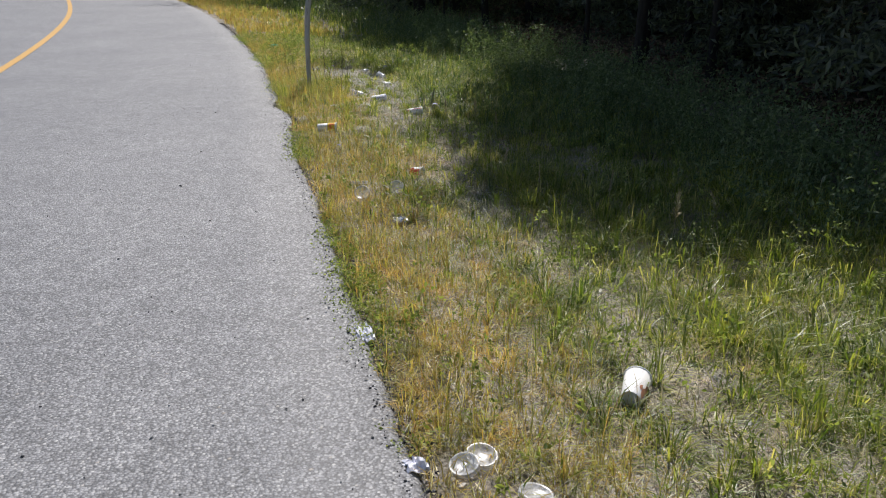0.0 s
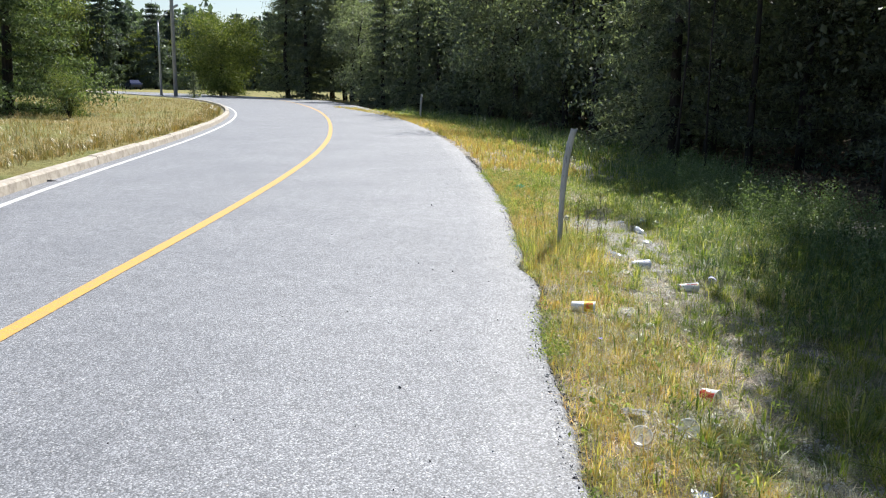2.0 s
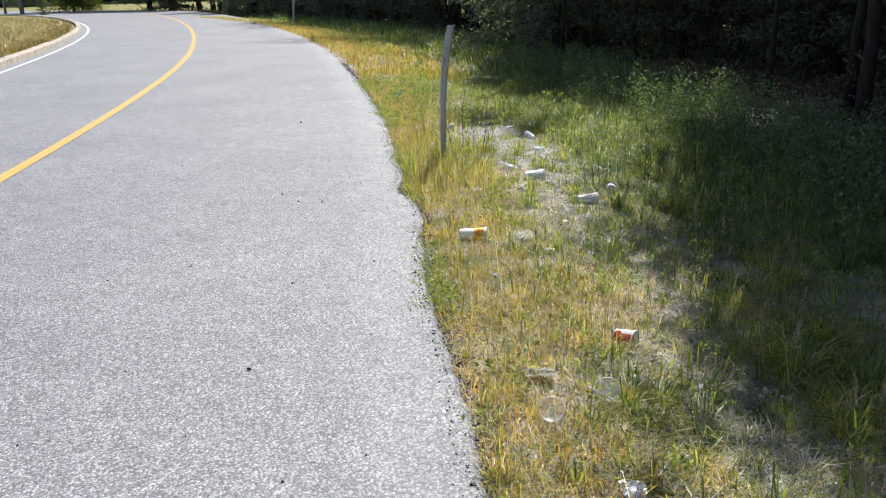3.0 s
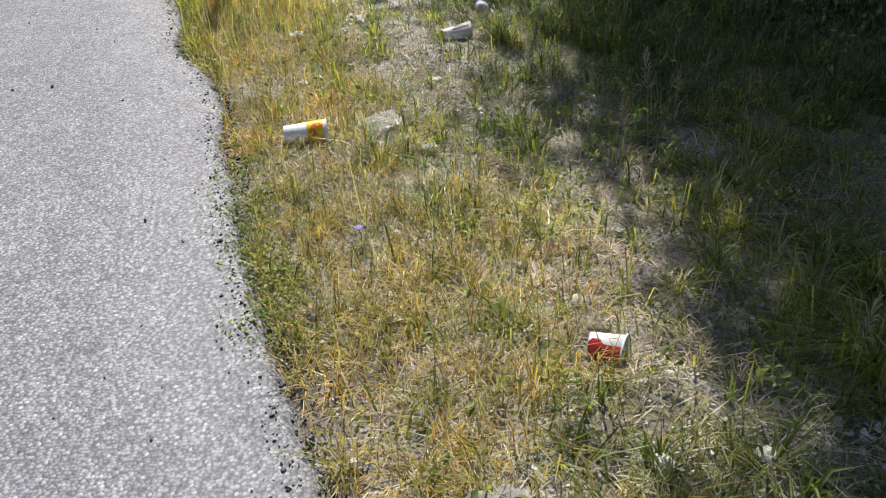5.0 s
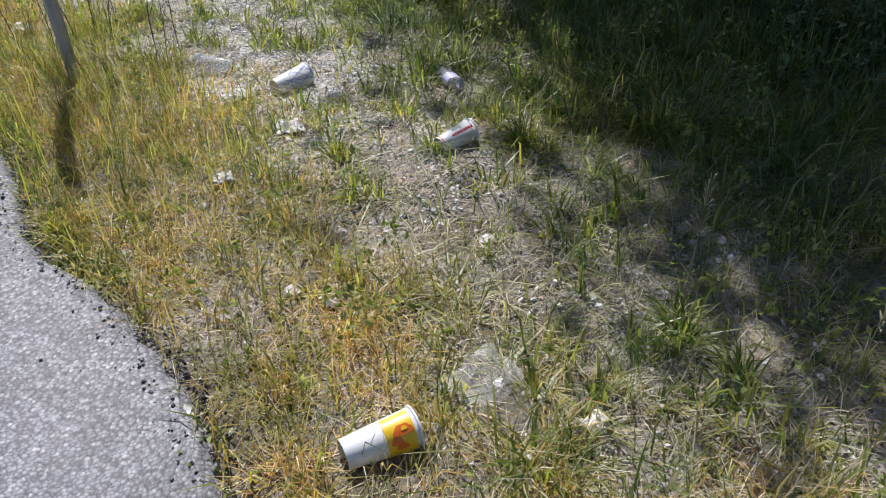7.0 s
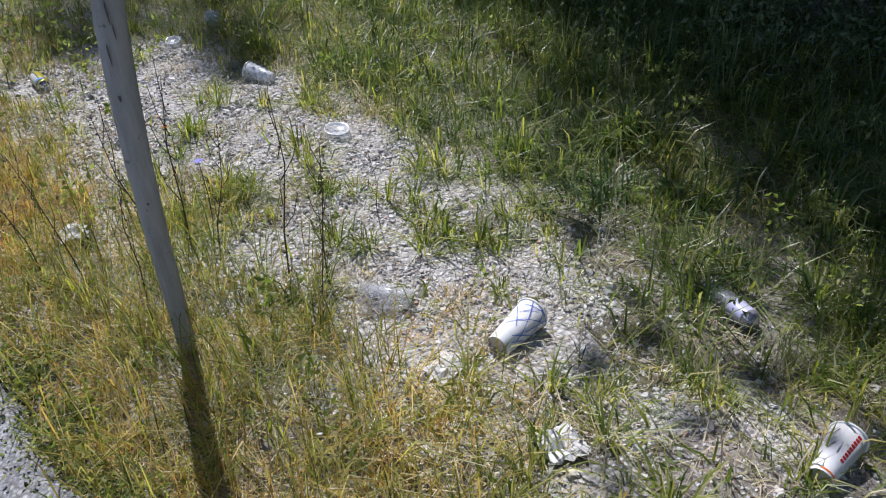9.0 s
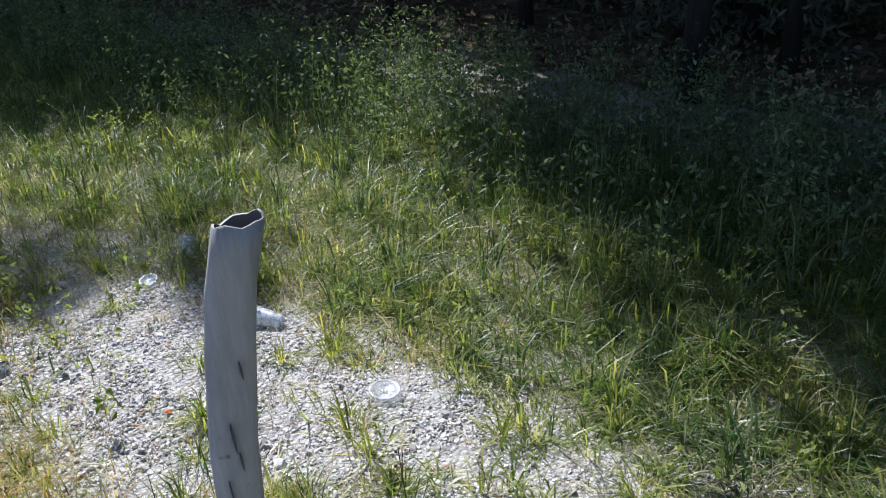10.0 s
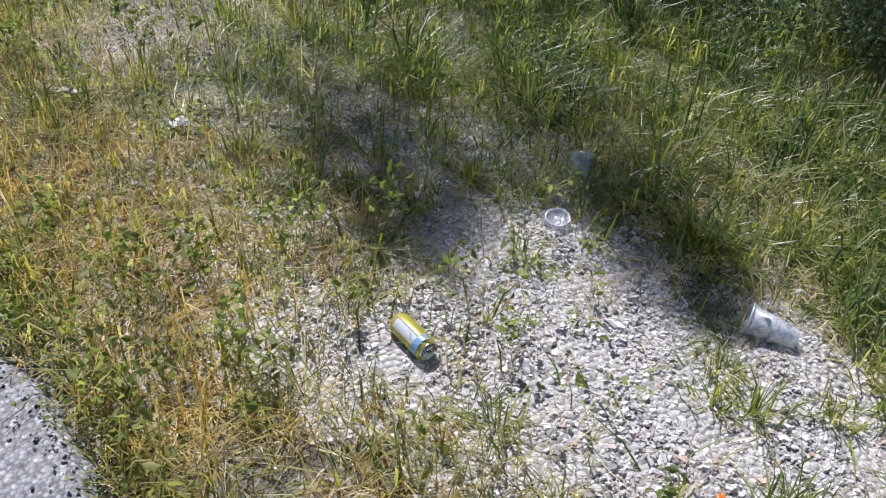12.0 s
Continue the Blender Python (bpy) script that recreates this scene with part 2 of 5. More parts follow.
def m_clear(name, tint=(0.93, 0.95, 0.97), haze=0.30, rough=0.12, gloss=0.14):
    """Thin scuffed plastic: mostly see-through, partly milky."""
    n = Nodes(name)
    clear = n.node("BsdfTransparent", Color=tint)
    f = n.ramp(n.noise(45.0, 5.0, 0.7, n.local()), [(0.35, haze * 0.5), (0.7, min(1.0, haze * 1.9))])
    fres = n.node("Fresnel", IOR=1.45)
    milk = n.node("MixShader", Fac=f)
    n.set(Base_Color=(0.88, 0.9, 0.92), Roughness=0.5)
    n.t.links.new(clear.outputs[0], milk.inputs[1])
    n.t.links.new(n.b.outputs[0], milk.inputs[2])
    shine = n.node("BsdfGlossy", Roughness=rough, Color=(0.95, 0.95, 0.95))
    top = n.node("MixShader", Fac=n.math("MINIMUM", fres.outputs[0], gloss))
    n.t.links.new(milk.outputs[0], top.inputs[1])
    n.t.links.new(shine.outputs[0], top.inputs[2])
    n.t.links.new(top.outputs[0], n.out.inputs[0])
    return n.m


def m_concrete():
    n = Nodes("kerb_concrete")
    f = n.noise(6.0, 7.0, 0.7)
    n.set(Base_Color=n.ramp(f, [(0.25, (0.2, 0.17, 0.13)), (0.5, (0.42, 0.37, 0.3)), (0.75, (0.55, 0.5, 0.42))]), Roughness=0.9)
    n.bump(n.noise(70.0, 5.0), 0.5, 0.006)
    return n.m


def m_post():
    n = Nodes("weathered_post")
    p = n.local()
    mp = n.node("Mapping", Vector=p)
    mp.inputs["Scale"].default_value = (22.0, 22.0, 3.0)
    streak = n.noise(1.5, 6.0, 0.7, mp.outputs[0])
    col = n.ramp(streak, [(0.3, (0.29, 0.285, 0.275)), (0.55, (0.44, 0.435, 0.42)), (0.8, (0.56, 0.555, 0.54))])
    spots = n.ramp(n.noise(30.0, 5.0, 0.7, p), [(0.63, 0.0), (0.72, 0.8)])
    col = n.mix(spots, col, (0.1, 0.095, 0.085))
    n.set(Base_Color=col, Roughness=0.6, Specular_IOR_Level=0.35)
    n.bump(streak, 0.35, 0.006)
    return n.m


ASPHALT, GROUND, FLOOR, FIELD = m_asphalt(), m_ground(), m_far_ground(), m_dry_field()
YELLOW_PAINT, WHITE_PAINT = m_paint("yellow_road_paint", (0.72, 0.38, 0.03), 0.4), m_paint("white_road_paint", (0.78, 0.78, 0.75), 0.45)
CONCRETE, BARK, POST = m_concrete(), m_bark(), m_post()
G_DRY = m_grass("dry_edge_grass", [(0.0, (0.302, 0.176, 0.060)), (0.15, (0.539, 0.362, 0.128)), (0.45, (0.625, 0.479, 0.171)), (0.68, (0.388, 0.392, 0.094)), (0.88, (0.517, 0.479, 0.137)), (1.0, (0.787, 0.636, 0.367))], (1.12, 1.1, 0.72), 0.48)
G_GREEN = m_grass("green_verge_grass", [(0.0, (0.099, 0.154, 0.036)), (0.3, (0.188, 0.251, 0.064)), (0.6, (0.321, 0.353, 0.100)), (0.82, (0.428, 0.415, 0.176)), (1.0, (0.625, 0.573, 0.384))], (1.3, 1.36, 0.5), 0.52)
G_STRAW = m_grass("dead_straw", [(0.0, (0.34, 0.28, 0.2)), (0.5, (0.57, 0.5, 0.38)), (1.0, (0.78, 0.72, 0.6))], (1.0, 0.95, 0.85), 0.25, 0.6)
# dark green grass, deepened in colour to stand in for shade
G_TALL = m_grass("tall_shade_tinted_grass", [(0.0, (0.055, 0.111, 0.035)), (0.5, (0.129, 0.188, 0.070)), (0.85, (0.239, 0.274, 0.123)), (1.0, (0.460, 0.427, 0.317))], (1.25, 1.38, 0.65), 0.45)
G_FIELD = m_grass("dry_field_grass", [(0.0, (0.17, 0.16, 0.055)), (0.4, (0.31, 0.255, 0.095)), (0.8, (0.42, 0.32, 0.13)), (1.0, (0.5, 0.4, 0.22))], (1.1, 1.0, 0.7), 0.35)
LEAF_EDGE = m_leaf("edge_weed_leaf", (0.12, 0.16, 0.05), (0.25, 0.29, 0.09), (0.45, 0.45, 0.2), 0.4)
LEAF_WEED = m_leaf("weed_leaf", (0.08, 0.115, 0.055), (0.16, 0.205, 0.1), (0.28, 0.32, 0.19), 0.32, 0.5, 0.35)
LEAF_DARK = m_leaf("woodland_leaf", (0.1, 0.112, 0.09), (0.18, 0.198, 0.158), (0.29, 0.305, 0.24), 0.42, 0.5, 0.4)
# bluish grey mixed into the leaf colour in place of aerial haze
LEAF_FAR = m_leaf("hazed_far_leaf", (0.055, 0.072, 0.068), (0.095, 0.12, 0.108), (0.15, 0.175, 0.145), 0.36, 0.45)
LEAF_LIGHT = m_leaf("sunlit_leaf", (0.07, 0.092, 0.03), (0.14, 0.165, 0.05), (0.26, 0.27, 0.09), 0.34)
# needle colour lifted and greyed to imitate veiling glare over the dark woods
NEEDLE = m_leaf("pine_needle", (0.09, 0.102, 0.088), (0.165, 0.182, 0.155), (0.27, 0.285, 0.235), 0.48, 0.5, 0.4)
NEEDLE_LIT = m_leaf("sunlit_needle", (0.06, 0.085, 0.045), (0.12, 0.155, 0.075), (0.22, 0.26, 0.13), 0.3)
LITTER_LEAF = m_stones("fallen_leaf", [(0.0, (0.09, 0.05, 0.03)), (0.5, (0.24, 0.15, 0.09)), (1.0, (0.45, 0.33, 0.22))], 0.8)
GRAVEL = m_stones("pale_gravel", [(0.0, (0.22, 0.2, 0.18)), (0.12, (0.42, 0.395, 0.36)), (0.4, (0.58, 0.55, 0.51)), (0.75, (0.7, 0.675, 0.64)), (0.95, (0.8, 0.785, 0.76)), (0.97, (0.55, 0.4, 0.3)), (1.0, (0.5, 0.36, 0.27))], 0.7)
GRAVEL_BED = m_gravel_bed()
CRUMBS = m_stones("asphalt_crumbs", [(0.0, (0.03, 0.03, 0.032)), (0.5, (0.09, 0.09, 0.092)), (1.0, (0.4, 0.4, 0.39))], 0.75)


# ---- mesh helpers ----
def raw_mesh(name, verts, faces, material, flat=False):
    """A mesh from arrays; faces is a list of (n, k) index arrays."""
    me = bpy.data.meshes.new(name)
    verts = np.asarray(verts, np.float32)
    me.vertices.add(len(verts))
    me.vertices.foreach_set("co", verts.ravel())
    sizes = np.concatenate([np.full(len(f), f.shape[1], np.int32) for f in faces])
    loops = np.concatenate([f.ravel() for f in faces]).astype(np.int32)
    me.loops.add(len(loops))
    me.loops.foreach_set("vertex_index", loops)
    me.polygons.add(len(sizes))
    me.polygons.foreach_set("loop_start", np.concatenate([[0], np.cumsum(sizes)[:-1]]).astype(np.int32))
    me.polygons.foreach_set("loop_total", sizes)
    me.update(calc_edges=True)
    me.validate()
    me.materials.append(material)
    if flat:
        me.shade_flat()
    return me


def part(name, bm, material, parent=None, label="", smooth=True, m=None):
    """Links a bmesh as one mesh object under a thing or a part."""
    me = bpy.data.meshes.new(name)
    bm.normal_update()
    bm.to_mesh(me)
    bm.free()
    me.materials.append(material)
    if smooth:
        me.polygons.foreach_set("use_smooth", [True] * len(me.polygons))
    ob = new(name, me)
    if parent:
        ob.parent = parent
    if m is not None:
        ob.matrix_basis = m
    return tagged(ob, label)


def thing(name, label, category, m=None, group="", kind=""):
    ob = new(name)
    ob.empty_display_size = 0.1
    if m is not None:
        ob.matrix_basis = m
    return tagged(ob, label, category, group, kind)


def lathe(profile, n=28, axis_jitter=0.0, a0=0.0, a1=2 * math.pi):
    """A surface turned about local x; profile is (x, r) pairs."""
    bm = bmesh.new()
    full = abs(a1 - a0) > 6.28
    rings = []
    for x, r in profile:
        ring = []
        for i in range(n if full else n + 1):
            a = a0 + (a1 - a0) * i / n
            rr = r * (1 + axis_jitter * math.sin(2 * a + 9 * x))
            ring.append(bm.verts.new((x, rr * math.cos(a), rr * math.sin(a))))
        rings.append(ring)
    for p, q in zip(rings, rings[1:]):
        k = len(p)
        for i in range(k if full else k - 1):
            bm.faces.new((p[i], p[(i + 1) % k], q[(i + 1) % k], q[i]))
    return bm


def tube(points, radii, n=8):
    """A tube along points."""
    bm = bmesh.new()
    tube_into(bm, points, radii, n)
    return bm


def tube_into(bm, points, radii, n=8):
    pts = [Vector(p) for p in points]
    rings = []
    for i, p in enumerate(pts):
        way = (pts[min(i + 1, len(pts) - 1)] - pts[max(i - 1, 0)]).normalized()
        u = way.orthogonal().normalized() if abs(way.z) < 0.9 else (Vector((1, 0, 0)) - way * way.x).normalized()
        v = way.cross(u)
        rings.append([bm.verts.new(p + (u * math.cos(2 * math.pi * k / n) + v * math.sin(2 * math.pi * k / n)) * radii[i]) for k in range(n)])
    for p, q in zip(rings, rings[1:]):
        for k in range(n):
            bm.faces.new((p[k], p[(k + 1) % n], q[(k + 1) % n], q[k]))
    bm.faces.new(rings[-1])
    bm.faces.new(rings[0][::-1])


def blades(rng, x, y, z, h, w, lean, bend=0.5, az=None):
    """Vertices and faces of grass blades: five vertices each."""
    n = len(x)
    az = rng.uniform(0, 2 * np.pi, n) if az is None else az
    face = az + np.pi / 2 + rng.normal(0, 0.5, n)
    dx, dy = np.cos(az), np.sin(az)
    wx, wy = np.cos(face) * w / 2, np.sin(face) * w / 2
    reach = h * np.sin(lean)
    up = h * np.cos(lean)
    mid = 0.55
    b = np.stack([x, y, z], 1)
    side = np.stack([wx, wy, np.zeros(n)], 1)
    m = b + np.stack([dx * reach * mid * (1 - bend * 0.5), dy * reach * mid * (1 - bend * 0.5), up * mid * (1 + bend * 0.3)], 1)
    t = b + np.stack([dx * reach * (1 + bend * 0.4), dy * reach * (1 + bend * 0.4), up * (1 - bend * 0.25)], 1)
    v = np.stack([b - side, b + side, m + side * 0.8, m - side * 0.8, t], 1).reshape(-1, 3)
    k = np.arange(n)[:, None] * 5
    return v, [k + np.array([[0, 1, 2, 3]]), k + np.array([[3, 2, 4]])]


def merge(parts):
    verts, by = [], {}
    base = 0
    for v, fs in parts:
        verts.append(v)
        for f in fs:
            by.setdefault(f.shape[1], []).append(f + base)
        base += len(v)
    return np.concatenate(verts), [np.concatenate(f) for f in by.values()]


def stuff(name, verts, faces, material, label, category, flat=False):
    ob = new(name, raw_mesh(name, verts, faces, material, flat))
    return tagged(ob, label, category, kind="stuff")


# ---- ground, road, kerb ----
def gravel_mask(x, y):
    """1 on the gravel pad beside the post, fading outward."""
    s, d = station(x, y)
    core = np.exp(-(((s - 7.8) / 1.45) ** 4)) * np.exp(-(((d - 0.97 + 0.05 * (s - 8.0)) / 0.54) ** 4))
    tail = 0.42 * np.exp(-(((s - 6.2) / 0.8) ** 4)) * np.exp(-(((d - 0.95) / 0.4) ** 4))
    return np.clip(np.maximum(core, tail) * (0.95 + 0.65 * wave(x, y, 2.6, 7.0) + 0.45 * wave(x, y, 6.0, 3.0)), 0, 1)


def bare_mask(x, y):
    """Thin, gritty patches in the verge."""
    s, d = station(x, y)
    band = np.exp(-((d - 0.95) / 0.5) ** 2) * (s > 1.5)
    return np.clip(band * (0.45 + 0.9 * wave(x, y, 2.1, 11.0)), 0, 1)


def lines(a, b, c, d, fine, mid, far):
    """Grid lines: fine from b to c, mid from a to b and c to d, growing beyond."""
    core = list(np.arange(b, c, fine))
    lo, hi = list(np.arange(a, b, mid)), list(np.arange(c, d, mid))
    g = [mid * 1.35 ** k for k in range(1, 40)]
    down = [a - v for v in np.cumsum(g) if v < far]
    up = [hi[-1] + v for v in np.cumsum(g) if v < far]
    return np.array(down[::-1] + lo + core + hi + up)


def build_ground():
    gx = lines(-62, -5.6, 5.0, 16, 0.14, 0.45, 2600)
    gy = lines(-8, -1.5, 15.5, 72, 0.14, 0.45, 2600)
    xx, yy = np.meshgrid(gx, gy)
    zz = height(xx, yy)
    v = np.stack([xx, yy, zz], 2).reshape(-1, 3)
    nx, ny = len(gx), len(gy)
    i = (np.arange(ny - 1)[:, None] * nx + np.arange(nx - 1)[None]).reshape(-1, 1)
    f = i + np.array([[0, 1, nx + 1, nx]])
    me = raw_mesh("ground", v, [f], GROUND)
    me.materials.append(FLOOR)
    me.materials.append(FIELD)
    me.materials.append(GRAVEL_BED)
    c = v[f].mean(1)
    s, d = station(c[:, 0], c[:, 1])
    woods = (d + 0.5 * wave(c[:, 0], c[:, 1], 0.9, 4.0) > 5.0) & (s < 67)
    far_side = (d > 5.0) & (s >= 67)
    me.polygons.foreach_set("material_index", np.where(woods, 1, np.where((d < kerb_face(s) - 0.12) | far_side, 2, np.where(gravel_mask(c[:, 0], c[:, 1]) > 0.3, 3, 0))).astype(np.int32))
    me.polygons.foreach_set("use_smooth", np.ones(len(f), bool))
    return tagged(new("ground", me), "grassy roadside verge, dry field and shaded forest floor", "ground", kind="structure")


ground = build_ground()


def strip(name, s_list, d_fun_list, z_list, material, label, category, kind="structure"):
    """A ribbon along the road; columns of (distance, height)."""
    s = np.asarray(s_list)
    cols = []
    for d, z in zip(d_fun_list, z_list):
        x, y = spot(s, d(s) if callable(d) else np.full(len(s), d))
        cols.append(np.stack([x, y, np.full(len(s), z)], 1))
    v = np.stack(cols, 1).reshape(-1, 3)
    k = len(cols)
    i = (np.arange(len(s) - 1)[:, None] * k + np.arange(k - 1)[None]).reshape(-1, 1)
    f = i + np.array([[0, k, k + 1, 1]])
    ob = new(name, raw_mesh(name, v, [f], material))
    return tagged(ob, label, category, kind=kind)


S_ROAD = np.concatenate([np.arange(-60, -3, 1.0), np.arange(-3, 14, 0.035), np.arange(14, 140, 0.5)])
road = strip("road", S_ROAD, [lambda s: ragged(s) + 0.03, ragged, lambda s: ragged(s) - 0.02, lambda s: ragged(s) - 0.4, lambda s: ragged(s) - 1.5, yellow, -4.5, lambda s: kerb_face(s) - 0.01],
             [-0.06, -0.014, 0.0, 0.0, 0.0, 0.0, 0.0, 0.0], ASPHALT, "worn grey asphalt road with pale exposed aggregate", "road")
S_LINE = np.concatenate([np.arange(-60, 14, 0.25), np.arange(14, 140, 0.5)])
strip("yellow_line", S_LINE, [lambda s: yellow(s) + 0.055, lambda s: yellow(s) - 0.055], [0.004, 0.004], YELLOW_PAINT, "solid yellow centre line painted on the asphalt", "road marking")
strip("white_line", S_LINE, [lambda s: white(s) + 0.045, lambda s: white(s) - 0.045], [0.004, 0.004], WHITE_PAINT, "solid white edge line painted beside the kerb", "road marking")


def build_kerb():
    kerb = thing("kerb", "pale weathered concrete kerb with open joints", "kerb", kind="structure")
    prof = [(0.0, -0.05), (-0.02, 0.115), (-0.05, 0.14), (-0.17, 0.145), (-0.185, 0.13), (-0.19, -0.05)]
    s = -14.0
    k = 0
    while s < 118:
        e = s + 3.0
        ss = np.linspace(s + 0.008, e - 0.008, 7)
        bm = bmesh.new()
        rows = []
        dz = 0.008 * math.sin(k * 2.3)
        for q in ss:
            x, y = spot(np.full(len(prof), q), float(kerb_face(q)) + np.array([p[0] for p in prof]))
            rows.append([bm.verts.new((a, b, p[1] + dz)) for a, b, p in zip(x, y, prof)])
        for a, b in zip(rows, rows[1:]):
            for i in range(len(prof) - 1):
                bm.faces.new((a[i], a[i + 1], b[i + 1], b[i]))
        bm.faces.new(rows[0])
        bm.faces.new(rows[-1][::-1])
        part("kerb_stone", bm, CONCRETE, kerb, smooth=False)
        s, k = e, k + 1


build_kerb()


# ---- loose stones ----
def pebbles(rng, x, y, z, size, flat=0.55):
    """Crushed chips: an uneven five-sided slab with a smaller, tilted top, 10 vertices."""
    n = len(x)
    a = np.arange(5) * 2 * np.pi / 5
    low = np.stack([np.cos(a), np.sin(a), np.full(5, -0.5)], 1)
    top = np.stack([0.62 * np.cos(a + 0.3), 0.62 * np.sin(a + 0.3), np.full(5, 0.75)], 1)
    base = np.concatenate([low, top])
    jit = 1 + rng.normal(0, 0.14, (n, 10, 1))
    sc = np.stack([size * rng.uniform(0.8, 1.5, n), size * rng.uniform(0.6, 1.0, n), size * flat * rng.uniform(0.7, 1.3, n)], 1)
    v = base[None] * jit * sc[:, None] * 0.5
    r = rng.uniform(0, 2 * np.pi, n)
    tilt, roll = rng.normal(0, 0.3, n), rng.normal(0, 0.3, n)
    c, s = np.cos(r), np.sin(r)
    z2 = v[:, :, 2] + v[:, :, 0] * tilt[:, None] + v[:, :, 1] * roll[:, None]
    vx = v[:, :, 0] * c[:, None] - v[:, :, 1] * s[:, None]
    vy = v[:, :, 0] * s[:, None] + v[:, :, 1] * c[:, None]
    out = np.stack([vx + x[:, None], vy + y[:, None], z2 + z[:, None]], 2).reshape(-1, 3)
    f4 = [[i, (i + 1) % 5, 5 + (i + 1) % 5, 5 + i] for i in range(5)]
    k = np.arange(n)[:, None, None] * 10
    return out, [(k + np.array(f4)[None]).reshape(-1, 4), (k + np.array([[5, 6, 7, 8, 9]])[None]).reshape(-1, 5)]


rng = np.random.default_rng(5)


def scatter_gravel():
    n = 90000
    s, d = rng.uniform(5.3, 10.6, n), rng.uniform(0.5, 2.2, n)
    x, y = spot(s, d)
    keep = rng.random(n) < gravel_mask(x, y) ** 0.8
    x, y = x[keep], y[keep]
    size = rng.lognormal(math.log(0.0105), 0.4, len(x))
    big = pebbles(rng, x, y, height(x, y) + size * 0.1, size, 0.45)
    n = 60000
    s, d = rng.uniform(0.0, 12.0, n), rng.uniform(0.1, 1.9, n)
    x, y = spot(s, d)
    keep = rng.random(n) < (0.12 + 0.85 * bare_mask(x, y)) * (1 - gravel_mask(x, y))
    x, y = x[keep], y[keep]
    size = rng.lognormal(math.log(0.0085), 0.5, len(x))
    small = pebbles(rng, x, y, height(x, y) + size * 0.1, size)
    v, f = merge([big, small])
    stuff("gravel", v, f, GRAVEL, "pale crushed gravel lying loose beside the road", "gravel", True)


scatter_gravel()


def scatter_crumbs():
    n = 9000
    s = rng.uniform(-1, 16, n)
    d = ragged(s) + rng.normal(0.012, 0.034, n)
    x, y = spot(s, d)
    size = rng.lognormal(math.log(0.0068), 0.32, n)
    z = np.where(d < ragged(s) - 0.02, 0.0, -0.022) + size * 0.1
    v, f = pebbles(rng, x, y, z, size, 0.8)
    stuff("asphalt_crumbs", v, f, CRUMBS, "dark crumbs broken from the asphalt edge", "asphalt crumbs", True)
    n = 420
    s, d = rng.uniform(-1, 16, n), -np.abs(rng.normal(0, 0.9, n)) - 0.02
    x, y = spot(s, d)
    size = rng.lognormal(math.log(0.006), 0.4, n)
    v, f = pebbles(rng, x, y, size * 0.2, size, 0.8)
    stuff("road_grit", v, f, CRUMBS, "small dark grit lying on the asphalt", "grit", True)


scatter_crumbs()


# ---- grass ----
def clumped(n, s0, s1, d0, d1, per, spread):
    """Plan points gathered in tufts, and the way outward from each tuft's middle."""
    k = max(1, n // per)
    cs, cd = rng.uniform(s0, s1, k), rng.uniform(d0, d1, k)
    r = rng.integers(0, k, n)
    a, q = rng.uniform(0, 2 * np.pi, n), np.abs(rng.normal(0, spread, n))
    x, y = spot(cs[r], cd[r])
    return x + q * np.cos(a), y + q * np.sin(a), a, q, rng.normal(1, 0.25, k)[r]


# where litter lies the grass is pressed down
PRESSED = ((0.732, 2.109), (-1.132, 5.939), (-0.981, 7.799), (-0.567, 7.115), (-0.27, 4.613), (-1.248, 8.04), (-1.183, 9.577), (-2.107, 9.816), (0.208, 1.557), (0.377, 1.439), (-0.897, 6.045), (-0.428, 7.644), (-1.125, 8.967), (-0.274, 3.701))


def pressed(x, y):
    p = np.ones(np.shape(x))
    for px, py in PRESSED:
        p = p * np.clip((np.hypot(x - px, y - py + 0.04) - 0.04) / 0.09, 0.3, 1)
    return p


def grass_patch(n, s0, s1, d0, d1, keep, h, w, lean, per=26, spread=0.04, sink=0.004):
    x, y, a, q, tall = clumped(n, s0, s1, d0, d1, per, spread)
    p = keep(x, y)
    p = p * pressed(x, y)
    ok = rng.random(n) < p
    x, y, a, tall, q = x[ok], y[ok], a[ok], tall[ok], q[ok]
    m = len(x)
    hh = h * np.clip(tall, 0.5, 1.6) * rng.uniform(0.55, 1.2, m)
    ll = np.clip(np.abs(rng.normal(lean, lean * 0.5, m)) + q * 2.0, 0.02, 1.45)
    return blades(rng, x, y, height(x, y) - sink, hh, w * rng.uniform(0.6, 1.4, m), ll, rng.uniform(0.4, 0.95, m), a + rng.normal(0, 0.7, m))


def edge_keep(x, y):
    s, d = station(x, y)
    return np.clip((d - ragged(s) - 0.0) / 0.05, 0, 1) * np.clip((0.95 + 0.25 * wave(x, y, 1.7, 3.0) - d) / 0.45, 0, 1) * (1 - 0.85 * gravel_mask(x, y))


def green_keep(x, y):
    s, d = station(x, y)
    p = np.clip((d - 0.25) / 0.6, 0.1, 1) * (1 - 0.97 * np.clip(gravel_mask(x, y) * 1.4, 0, 1)) * (1 - 0.8 * bare_mask(x, y))
    thin = np.clip(0.4 + 0.6 * np.clip((d - 1.25 + 0.75 * np.clip((3.2 - s) / 1.6, 0, 1) + 0.2 * wave(x, y, 2.0, 5.0)) / 0.35, 0, 1) + 0.6 * np.clip((s - 6.0) / 1.0, 0, 1), 0, 1)
    return p * thin * np.clip(0.85 + 0.4 * wave(x, y, 3.1, 9.0), 0.25, 1)


def straw_keep(x, y):
    s, d = station(x, y)
    return np.clip((d - 0.05) / 0.2, 0, 1) * np.clip((3.2 - d), 0, 1) * (1 - 0.85 * gravel_mask(x, y)) * (0.5 + 0.5 * bare_mask(x, y))


